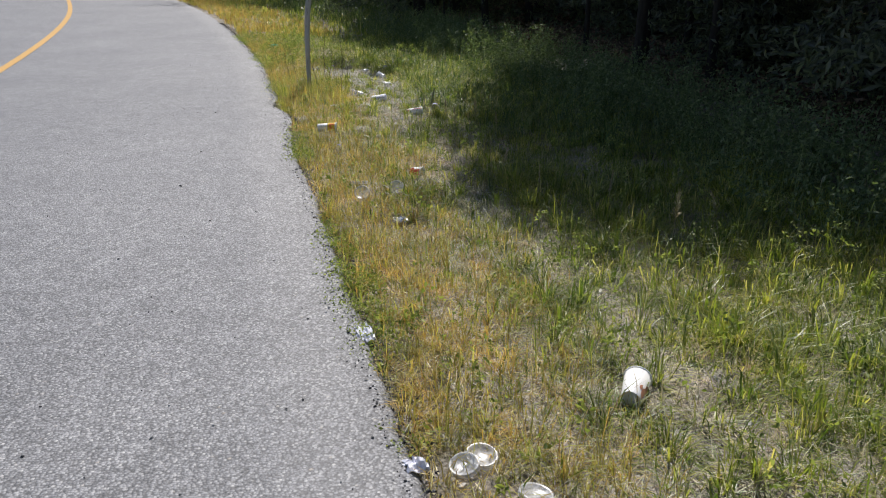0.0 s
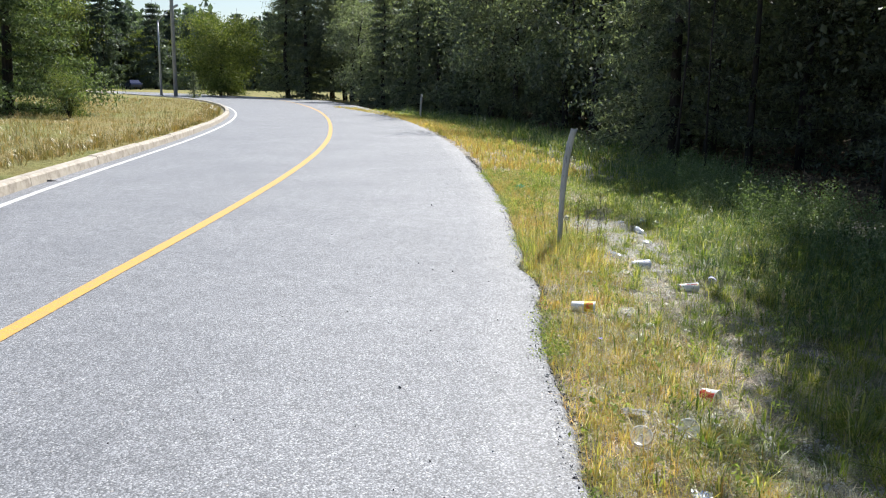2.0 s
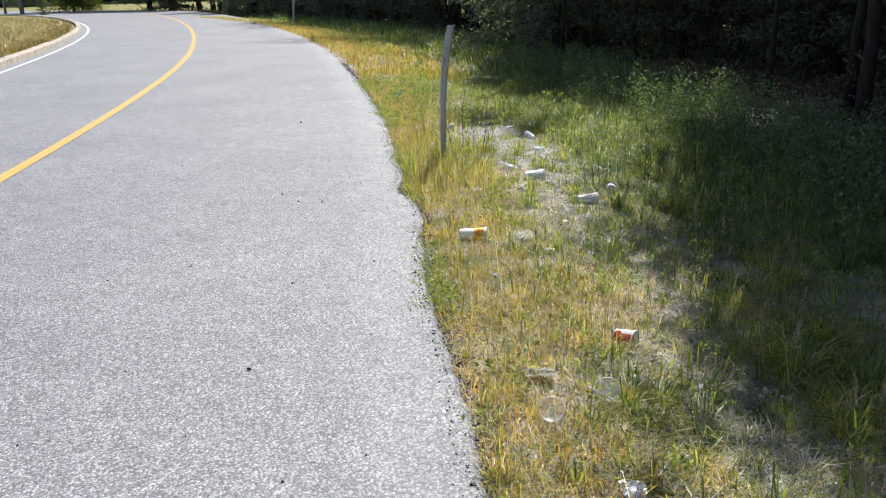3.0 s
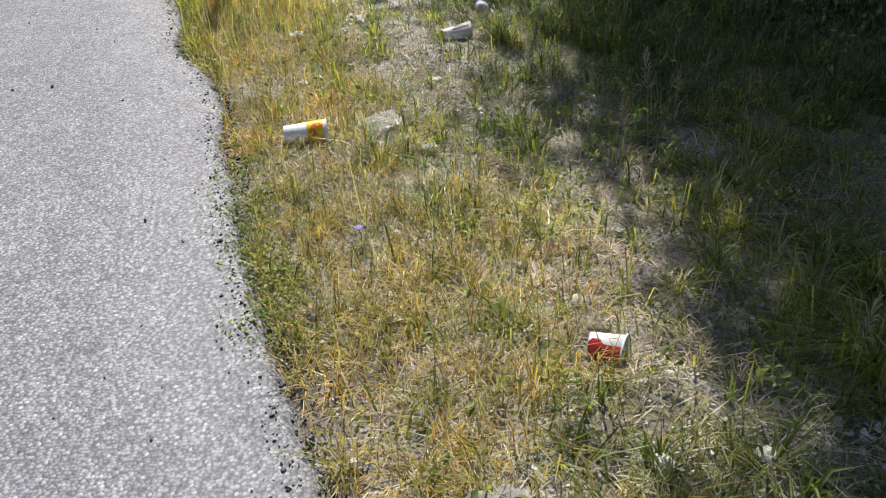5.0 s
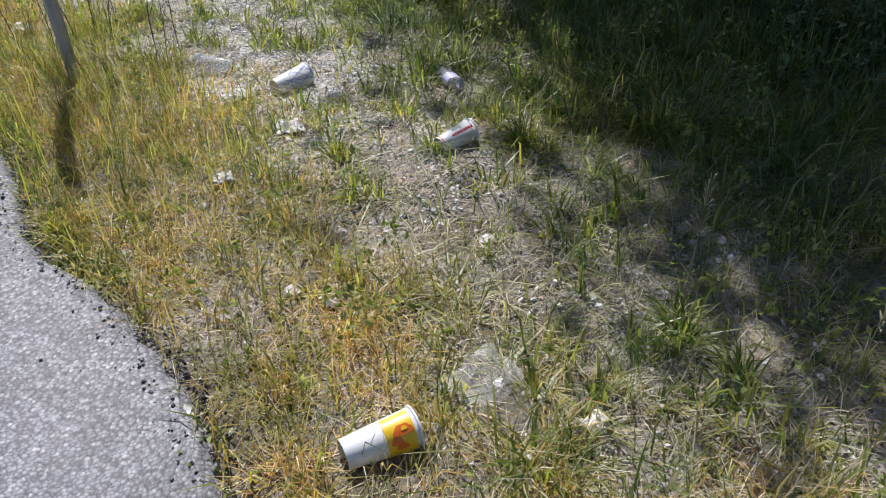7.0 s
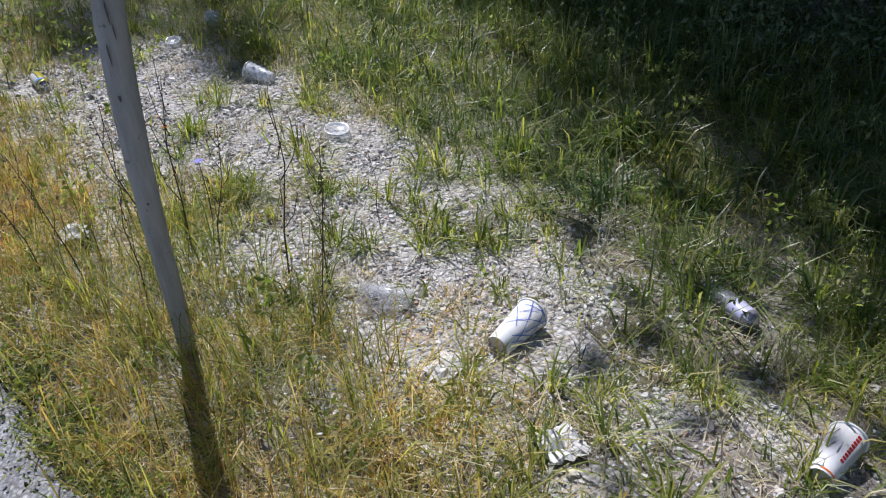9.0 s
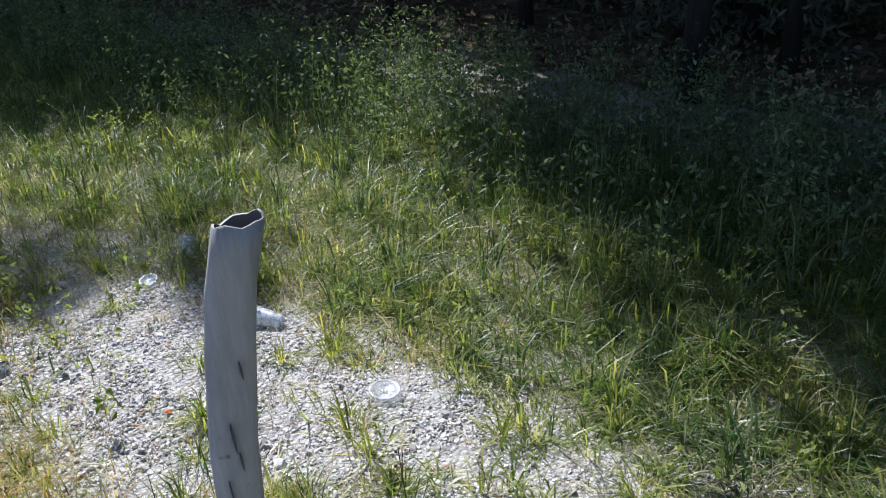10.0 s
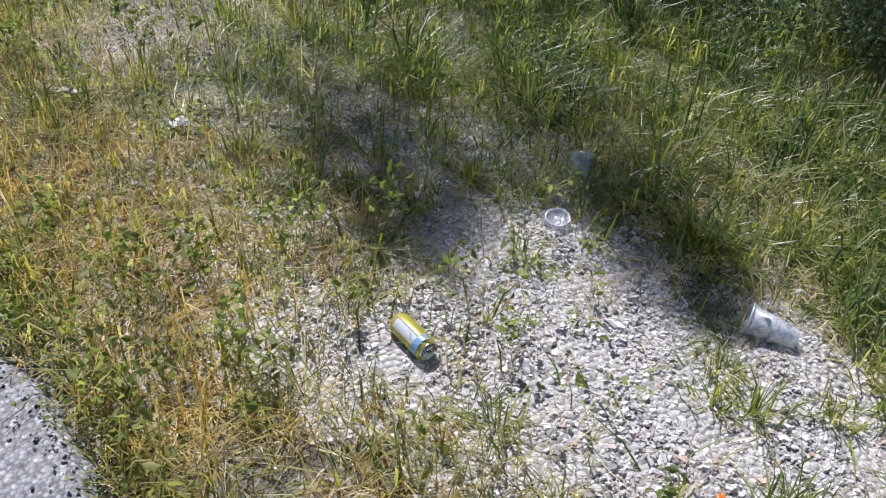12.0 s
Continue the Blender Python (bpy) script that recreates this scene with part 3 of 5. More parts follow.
def tall_keep(x, y):
    s, d = station(x, y)
    # reaches nearer around s 4.9, so the darkened grass deepens the shade there
    near = 2.55 + 0.35 * wave(x, y, 1.3, 2.0) + 0.7 * np.clip((4.0 - s) / 4, 0, 1) - 0.75 * np.exp(-((s - 4.9) / 1.3) ** 4)
    return np.clip((d - near) / 0.5, 0, 1) * np.clip((4.5 - d) / 0.7, 0, 1)


def lush(x, y):
    """Long arching grass on the side of the verge away from the road."""
    s, d = station(x, y)
    near = np.where(s > 4.5, 1.55 + 0.3 * wave(x, y, 2.4, 3.0) + 0.12 * wave(x, y, 7.0, 1.0), 1.15 + 0.3 * wave(x, y, 2.0, 6.0))
    return np.clip((d - near) / 0.2, 0, 1) * np.clip((3.9 - d) / 0.6, 0, 1) * np.clip(0.6 + 0.9 * wave(x, y, 3.3, 2.0), 0.12, 1) * (1 - 0.95 * np.clip(1.6 * gravel_mask(x, y), 0, 1))


def gold(x, y):
    """Share of dry gold grass along the edge: it gives way to green weeds further on."""
    s, d = station(x, y)
    return edge_keep(x, y) * np.clip(1.0 - 0.3 * np.clip((s - 7.5) / 1.5, 0, 1) + 0.35 * wave(x, y, 1.1, 4.0), 0.1, 1)


def fresh(x, y):
    s, d = station(x, y)
    return edge_keep(x, y) * np.clip(0.25 + 0.3 * np.clip((s - 7.0) / 1.5, 0, 1) - 0.3 * wave(x, y, 1.1, 4.0), 0.05, 1)


def sow():
    v, f = merge([grass_patch(105000, -1.5, 13.5, -0.02, 1.15, gold, 0.085, 0.0032, 1.0),
                  grass_patch(6000, -1.5, 13.5, 0.0, 0.9, gold, 0.18, 0.0022, 0.55, 6, 0.05),
                  grass_patch(1600, 5.7, 7.5, 0.05, 0.8, lambda x, y: np.clip(0.5 + 0.6 * wave(x, y, 3.0, 2.0), 0.2, 1), 0.2, 0.0027, 0.5, 14, 0.06),
                  grass_patch(12000, 7.6, 12.0, 0.0, 0.95, gold, 0.12, 0.003, 0.75, 12, 0.05),
                  grass_patch(34000, 13.5, 48, 0.0, 1.9, lambda x, y: np.clip(station(x, y)[1] / 0.1, 0, 1) * 0.9, 0.17, 0.009, 0.35, 20, 0.09)])
    stuff("dry_grass", v, f, G_DRY, "dry straw-gold and reddish grass along the asphalt edge", "grass")
    v, f = merge([grass_patch(140000, -1.5, 13.5, 0.25, 3.6, green_keep, 0.095, 0.0042, 1.1, 26, 0.05),
                  grass_patch(90000, -1.5, 13.5, 0.3, 3.6, green_keep, 0.135, 0.005, 1.1, 48, 0.035),
                  grass_patch(56000, 5.3, 13.0, 1.3, 3.9, lush, 0.16, 0.0062, 1.0, 40, 0.045),
                  grass_patch(13000, 1.5, 7.5, 0.5, 1.6, lambda x, y: 0.9 * np.clip(0.35 + wave(x, y, 2.6, 14.0), 0, 1), 0.11, 0.0058, 1.0, 46, 0.022),
                  grass_patch(26000, -1.5, 3.4, 0.8, 3.2, lush, 0.19, 0.006, 0.85, 44, 0.045),
                  grass_patch(26000, -1.5, 13.5, -0.02, 1.2, fresh, 0.1, 0.0048, 0.75, 26, 0.035),
                  grass_patch(2400, 6.0, 7.5, 0.03, 0.7, lambda x, y: np.clip(0.5 + 0.6 * wave(x, y, 3.0, 5.0), 0.2, 1), 0.19, 0.0028, 0.55, 16, 0.06),
                  grass_patch(1200, 5.5, 6.2, -0.12, 0.1, lambda x, y: 0.9 + 0 * x, 0.065, 0.0045, 0.8, 16, 0.04),
                  grass_patch(9500, 5.5, 11.0, 0.5, 2.2, lambda x, y: 0.9 * (gravel_mask(x, y) > 0.2), 0.095, 0.0042, 0.85, 60, 0.03),
                  grass_patch(16000, -9, -1.4, 0.1, 4.6, lambda x, y: 0.85 + 0 * x, 0.14, 0.011, 0.9, 24, 0.07),
                  grass_patch(30000, 13.5, 48, 0.9, 5.0, lambda x, y: 0.8 + 0 * x, 0.2, 0.011, 0.4, 20, 0.1)])
    stuff("green_grass", v, f, G_GREEN, "yellow-green tufted grass on the verge", "grass")
    v, f = merge([grass_patch(125000, -1.5, 13.0, 0.05, 2.4, straw_keep, 0.075, 0.0027, 1.25, 10, 0.05, 0.0),
                  grass_patch(24000, -1.5, 12.5, 0.3, 1.9, lambda x, y: straw_keep(x, y) * 0.9, 0.075, 0.003, 1.0, 44, 0.028)])
    stuff("dead_grass", v, f, G_STRAW, "dead straw-coloured grass lying flat on the verge", "grass")
    # part of the lush grass takes the darkened green, as shadow between tufts
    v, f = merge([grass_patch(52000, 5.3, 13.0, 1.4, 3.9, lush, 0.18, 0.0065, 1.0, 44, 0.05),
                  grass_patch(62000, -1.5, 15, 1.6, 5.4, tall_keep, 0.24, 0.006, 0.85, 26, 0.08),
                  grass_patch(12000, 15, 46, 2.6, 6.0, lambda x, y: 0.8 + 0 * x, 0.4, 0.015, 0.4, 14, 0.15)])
    stuff("tall_grass", v, f, G_TALL, "tall dark green grass, its colour darkened further in place of shade", "grass")
    v, f = merge([grass_patch(130000, -2, 60, -22, -7.0, lambda x, y: np.clip(0.2 + 6 / np.maximum(np.hypot(x + 8, y - 7), 3), 0, 1), 0.24, 0.0065, 0.45, 16, 0.14),
                  grass_patch(9000, 0, 45, -7.6, -6.9, lambda x, y: 0.9 + 0 * x, 0.2, 0.011, 0.5, 14, 0.08)])
    stuff("field_grass", v, f, G_FIELD, "tan and olive dry grass behind the kerb", "grass")


sow()


# ---- trees ----
def leaf_cards(rng, c, size, stretch=1.7, droop=0.0):
    """Small pointed leaves, each a folded rhombus of four vertices, at the points c."""
    n = len(c)
    u = rng.normal(size=(n, 3))
    u[:, 2] -= droop
    u /= np.linalg.norm(u, axis=1)[:, None]
    w = rng.normal(size=(n, 3))
    w -= u * (w * u).sum(1)[:, None]
    w /= np.linalg.norm(w, axis=1)[:, None]
    fold = np.cross(u, w) * 0.18
    L = (size * rng.uniform(0.6, 1.3, n))[:, None]
    v = np.stack([c - u * L * 0.5, c + w * L * 0.5 / stretch + fold * L, c + u * L * 0.5, c - w * L * 0.5 / stretch + fold * L], 1).reshape(-1, 3)
    k = np.arange(n)[:, None] * 4
    return v, [k + np.array([[0, 1, 2]]), k + np.array([[0, 2, 3]])]


def tree_thing(name, label, wood, leaf_v, leaf_f, leaf_mat):
    t = thing(name, label, "tree")
    part("trunk", wood, BARK, t)
    crown = new("crown", raw_mesh("crown", leaf_v, leaf_f, leaf_mat))
    crown.parent = t
    return t


def broadleaf(seed, h, r, crown_r, base, n_leaf, leaf, mat, label, name="broadleaf_tree"):
    """Tapered, bent trunk, limbs that fork, clumps of leaves round the limbs' outer parts."""
    q = np.random.default_rng(seed)
    wood = bmesh.new()
    sway = q.normal(0, 0.02 * h, (6, 2))
    tz = np.linspace(-0.15, h * 0.96, 7)
    tp = [(0, 0, tz[0])] + [(sway[i, 0] * (i + 1) / 6, sway[i, 1] * (i + 1) / 6, tz[i + 1]) for i in range(6)]
    tube_into(wood, tp, [r * 1.35, r, r * 0.85, r * 0.7, r * 0.5, r * 0.3, r * 0.08], 9)
    at = lambda z: np.array([np.interp(z, tz, [p[k] for p in tp]) for k in (0, 1)] + [z])
    pts = []
    limbs = 15
    for i in range(limbs):
        z0 = base * h + (0.93 - base) * h * (i + q.uniform(0, 0.8)) / limbs
        a = i * 2.4 + q.uniform(-0.5, 0.5)
        full = math.sin(math.pi * min(1, max(0.12, (z0 / h - base * 0.8) / (1.05 - base * 0.8)))) ** 0.6
        ln = crown_r * full * q.uniform(0.75, 1.2)
        p0 = at(z0)
        way = np.array([math.cos(a), math.sin(a), q.uniform(0.1, 0.6)])
        ps = [p0 + way * ln * f + np.array([0, 0, -0.12 * ln * f * f]) + q.normal(0, 0.05 * ln, 3) * (f > 0) for f in (0, 0.35, 0.7, 1.0)]
        lr = r * 0.32 * (1 - 0.6 * z0 / h)
        tube_into(wood, ps, [lr, lr * 0.7, lr * 0.45, lr * 0.12], 5)
        for f in (0.45, 0.65, 0.85, 1.0, 1.05):
            c = p0 + (ps[-1] - p0) * f + q.normal(0, 0.16 * ln, 3)
            pts.append((c, 0.16 * crown_r + 0.1 * ln))
            if f > 0.6:
                tube_into(wood, [ps[2], (ps[2] + c) / 2 + q.normal(0, 0.04, 3), c], [lr * 0.35, lr * 0.2, lr * 0.06], 4)
    per = n_leaf // len(pts)
    c = np.concatenate([p + q.normal(0, 1, (per, 3)) * np.array([s, s, s * 0.6]) for p, s in pts])
    v, f = leaf_cards(q, c, leaf)
    return tree_thing(name, label, wood, v, f, mat)


def conifer(seed, h, r, spread, base, n_leaf, leaf, mat, label, name="pine_tree", droop=0.25):
    """Straight trunk with whorls of drooping boughs set with needle sprays."""
    q = np.random.default_rng(seed)
    wood = bmesh.new()
    tube_into(wood, [(0, 0, -0.15), (0.02 * h, 0, h * 0.3), (0, 0.015 * h, h * 0.65), (0, 0, h)], [r * 1.3, r * 0.9, r * 0.55, r * 0.05], 9)
    pts = []
    whorls = 16
    for i in range(whorls):
        z0 = h * (base + (0.97 - base) * i / whorls)
        ln = spread * (1 - 0.82 * (i / whorls) ** 1.2) * q.uniform(0.75, 1.15)
        for j in range(5):
            a = i * 1.1 + j * 2 * math.pi / 5 + q.uniform(-0.4, 0.4)
            l2 = ln * q.uniform(0.65, 1.15)
            e = np.array([math.cos(a), math.sin(a), -droop * q.uniform(0.2, 1.6)]) * l2
            p0 = np.array([0, 0, z0])
            tube_into(wood, [p0, p0 + e * 0.5 + np.array([0, 0, 0.06 * l2]), p0 + e], [r * 0.2, r * 0.12, r * 0.03], 4)
            for f in np.linspace(0.25, 1.0, 5):
                pts.append((p0 + e * f + np.array([0, 0, 0.05 * l2 * (1 - f)]), 0.05 * l2 + 0.12 * spread * f * 0.55))
    per = max(1, n_leaf // len(pts))
    c = np.concatenate([p + q.normal(0, 1, (per, 3)) * np.array([s, s, s * 0.45]) for p, s in pts])
    v, f = leaf_cards(q, c, leaf, 3.6, 0.35)
    return tree_thing(name, label, wood, v, f, mat)


def bush(seed, h, w, n_leaf, leaf, mat, label, name="shrub"):
    q = np.random.default_rng(seed)
    wood = bmesh.new()
    pts = []
    for i in range(13):
        a = q.uniform(0, 2 * math.pi)
        e = np.array([math.cos(a) * w * q.uniform(0.2, 0.9), math.sin(a) * w * q.uniform(0.2, 0.9), h * q.uniform(0.45, 1.0)])
        tube_into(wood, [(0, 0, -0.05), e * np.array([0.35, 0.35, 0.55]), e], [0.022, 0.014, 0.004], 4)
        for f in (0.45, 0.7, 0.9, 1.0):
            pts.append((e * f, 0.2 * w))
    per = n_leaf // len(pts)
    c = np.concatenate([p + q.normal(0, 1, (per, 3)) * s for p, s in pts])
    c[:, 2] = np.abs(c[:, 2])
    v, f = leaf_cards(q, c, leaf)
    t = thing(name, label, "shrub")
    part("branching_stem", wood, BARK, t)
    ob = new("foliage", raw_mesh("foliage", v, f, mat))
    ob.parent = t
    return t


OAK_LABEL, MAPLE_LABEL = "slender broadleaf tree with dark green leaves at the woods' edge", "leafy young broadleaf tree in the dark woods"
PINE_LABEL, CEDAR_LABEL = "dark green pine tree with drooping boughs", "dense dark green cedar with boughs to the ground"
# full trees for the edge nearest the road, lighter ones farther back
EDGE_OAK = broadleaf(11, 8.0, 0.12, 2.0, 0.25, 42000, 0.09, LEAF_DARK, OAK_LABEL)
EDGE_HIGH = broadleaf(19, 8.2, 0.06, 2.0, 0.42, 46000, 0.175, LEAF_DARK, OAK_LABEL)
MID_OAK = broadleaf(27, 7.6, 0.07, 1.5, 0.6, 26000, 0.15, LEAF_DARK, OAK_LABEL)
# thin pole with a small high crown, added to cast dapple on the gravel
SHADE_PINE = conifer(37, 9.0, 0.03, 1.1, 0.84, 800, 0.15, NEEDLE, PINE_LABEL)
EDGE_PINE = conifer(13, 9.0, 0.13, 1.9, 0.12, 36000, 0.13, NEEDLE, PINE_LABEL)
OAK = broadleaf(21, 8.0, 0.12, 2.1, 0.28, 9000, 0.14, LEAF_DARK, OAK_LABEL)
MAPLE = broadleaf(12, 6.5, 0.09, 1.8, 0.1, 9500, 0.12, LEAF_DARK, MAPLE_LABEL)
PINE = conifer(23, 9.0, 0.13, 2.0, 0.1, 9500, 0.19, NEEDLE, PINE_LABEL)
CEDAR = conifer(14, 5.5, 0.09, 1.5, 0.05, 9500, 0.15, NEEDLE, CEDAR_LABEL, "cedar_tree", 0.1)
BUSH = bush(15, 1.7, 1.0, 4200, 0.065, LEAF_DARK, "dark leafy shrub under the trees")
SUNNY = broadleaf(16, 10.0, 0.16, 3.4, 0.04, 24000, 0.24, LEAF_LIGHT, "sunlit yellow-green broadleaf tree across the road")
FARPINE = conifer(17, 13.0, 0.18, 3.6, 0.03, 8500, 0.48, LEAF_FAR, "tall dark pine in the far tree line")
LIT_CEDAR = conifer(41, 7.5, 0.13, 2.5, 0.02, 52000, 0.13, NEEDLE_LIT, "feathery green cedar standing in dry grass", "cedar_tree", 0.05)
LIT_BUSH = bush(43, 1.7, 1.1, 7000, 0.055, LEAF_LIGHT, "sunlit yellow-green shrub beside the cedar")

used = set()


def plant(proto, x, y, turn, size=1.0, tall=1.0, group="trees of the roadside woods"):
    """The first call places the prototype itself, later ones a copy."""
    m = pose(x, y, gz(x, y) - 0.03, 0, 0, turn)
    if proto in used:
        t = copy_thing(proto, m)
    else:
        used.add(proto)
        t = proto
        t.matrix_basis = m
    t.scale = (size, size, size * tall)
    t["group"] = group
    return t


# slender trees added as shade casters for the verge, crowns mostly out of view
for proto, x, y, turn, size, tall in (
        (EDGE_HIGH, 3.25, 12.0, 20, 0.95, 0.95),
        (EDGE_HIGH, 5.3, 8.6, 140, 0.95, 1.0),
        (EDGE_HIGH, 2.95, 10.8, 300, 0.9, 1.0),
        (EDGE_HIGH, 4.2, 12.4, 80, 1.0, 1.0),
        (MID_OAK, 2.0, 10.8, 250, 0.95, 1.0),
        (EDGE_HIGH, 3.25, 13.8, 110, 0.95, 1.0),
        (EDGE_HIGH, 4.8, 16.2, 200, 0.95, 1.0),
        (MID_OAK, 2.45, 13.2, 60, 0.85, 1.05),
        (SHADE_PINE, -1.6, 16.65, 30, 0.62, 1.5),
        (MID_OAK, 1.6, 14.2, 20, 0.55, 1.75),
        (SHADE_PINE, -1.0, 16.2, 150, 0.5, 1.85),
        (MID_OAK, -0.3, 19.6, 170, 1.0, 1.0)):
    plant(proto, x, y, turn, size, tall)
# fuller trees behind them
for proto, x, y, turn, size in (
        (EDGE_PINE, -1.9, 19.9, 130, 0.9),
        (EDGE_OAK, 4.6, 9.9, 140, 0.95),
        (EDGE_OAK, 4.2, 13.6, 250, 0.9),
        (EDGE_PINE, 4.3, 7.4, 10, 0.9),
        (EDGE_OAK, 5.2, 11.0, 75, 1.0),
        (EDGE_PINE, 4.6, 16.9, 200, 1.0),
        (EDGE_PINE, 5.6, 18.0, 120, 0.9),
        (EDGE_OAK, 5.6, 7.6, 310, 1.0),
        (MAPLE, 2.5, 20.3, 130, 0.7),
        (OAK, 4.0, 20.0, 200, 0.9),
        (MAPLE, 4.9, 5.0, 75, 0.9),
        (OAK, 5.9, 3.4, 310, 0.9),
        (CEDAR, 3.4, 11.5, 40, 0.75),
        (PINE, 3.3, 17.4, 100, 0.85),
        (CEDAR, 4.4, 13.0, 77, 0.9),
        (CEDAR, 5.2, 9.0, 170, 0.9)):
    plant(proto, x, y, turn, size)
tree_rng = np.random.default_rng(31)
for s in np.arange(-9, 63, 2.9):
    for row, (d0, protos) in enumerate(((7.0, (CEDAR, MAPLE, CEDAR)), (9.8, (PINE, MAPLE, CEDAR)), (13.0, (OAK, PINE)))):
        a = s + tree_rng.uniform(-1.2, 1.2)
        d = d0 + tree_rng.uniform(-0.9, 1.1) + (1.0 if a < 16 and row == 0 else 0)
        x, y = (float(v) for v in spot(a, d))
        if row == 0 and 0.5 < a < 13 or row == 1 and 5 < a < 12:
            continue
        plant(protos[int(tree_rng.integers(len(protos)))], x, y, float(tree_rng.uniform(0, 360)), float(tree_rng.uniform(0.85, 1.15)) * (1.0 if a < 18 else 1.45), float(tree_rng.uniform(0.9, 1.1)))
for s in np.arange(-6, 62, 1.5):
    a, d = s + tree_rng.uniform(-0.5, 0.5), 6.6 + tree_rng.uniform(-0.3, 5.0)
    if d < 9 and 5 < a < 14:
        d += 3.0
    x, y = (float(v) for v in spot(a, d))
    plant(BUSH, x, y, float(tree_rng.uniform(0, 360)), float(tree_rng.uniform(0.6, 1.3)), 1.0, "shrubs under the trees")
# sunlit tree where the road leaves the view, and the tree line beyond the field
plant(SUNNY, -47.4, 65.5, 40, 0.78, 1.0, "trees of the far tree line")
plant(CEDAR, -43.2, 56.2, 160, 0.42, 1.0, "trees of the far tree line")
for k in range(58):
    a = radians(117.5 + 1.05 * k)
    rr = (152, 163, 158)[k % 3] + tree_rng.uniform(-3, 3)
    plant((FARPINE, FARPINE, FARPINE, SUNNY, FARPINE)[k % 5], rr * math.cos(a), rr * math.sin(a), float(tree_rng.uniform(0, 360)), float(tree_rng.uniform(1.0, 1.2) if k < 14 else tree_rng.uniform(1.25, 1.6)), 1.0, "trees of the far tree line")
for k, (x, y) in enumerate(((-42.0, 68.6), (-41.5, 71.7), (-39.4, 67.7), (-39.7, 73.0), (-37.2, 71.0), (-35.4, 69.0), (-33.5, 72.6), (-31.7, 70.0), (-28.8, 70.3), (-26.8, 66.5))):
    plant((PINE, EDGE_OAK, CEDAR, EDGE_PINE)[k % 4], x, y, float(tree_rng.uniform(0, 360)), (1.5, 1.7, 2.2, 1.6)[k % 4], 1.0, "trees of the roadside woods")


def far_woods():
    """The closed mass of foliage behind the single trees."""
    q = np.random.default_rng(77)
    out = []
    right = lambda d0, d1: (lambda a, b: spot(a, d0 + (d1 - d0) * b))
    ring = lambda r0, r1: (lambda a, b: ((r0 + (r1 - r0) * b) * np.cos(np.radians(a)), (r0 + (r1 - r0) * b) * np.sin(np.radians(a))))
    for n, k0, k1, fun, leaf, top in ((28000, -25, 66, right(15, 21), 0.5, 11.0), (13000, -30, 68, right(22, 26), 1.3, 14.0),
                                      (46000, 114, 182, ring(172, 190), 1.4, 17.0), (8000, 114, 186, ring(193, 200), 4.0, 17.0)):
        a, b = q.uniform(k0, k1, n), q.random(n)
        x, y = fun(a, b)
        roof = top * (0.75 + 0.3 * wave(a * 0.5, b * 2, 1.1, 3.0))
        z = -0.2 + roof * q.random(n) ** 0.8
        out.append(leaf_cards(q, np.stack([x, y, z], 1), leaf, 1.5))
    v, f = merge(out)
    stuff("far_woods", v, f, LEAF_FAR, "dense dark foliage of the woods farther back", "woods")


far_woods()
plant(LIT_CEDAR, -23.2, 20.9, 15, 1.15, 1.1, "trees behind the kerb")
plant(LIT_CEDAR, -26.7, 22.2, 115, 1.15, 1.1, "trees behind the kerb")
plant(LIT_BUSH, -20.3, 20.6, 0, 0.75, 1.1, "shrubs behind the kerb")


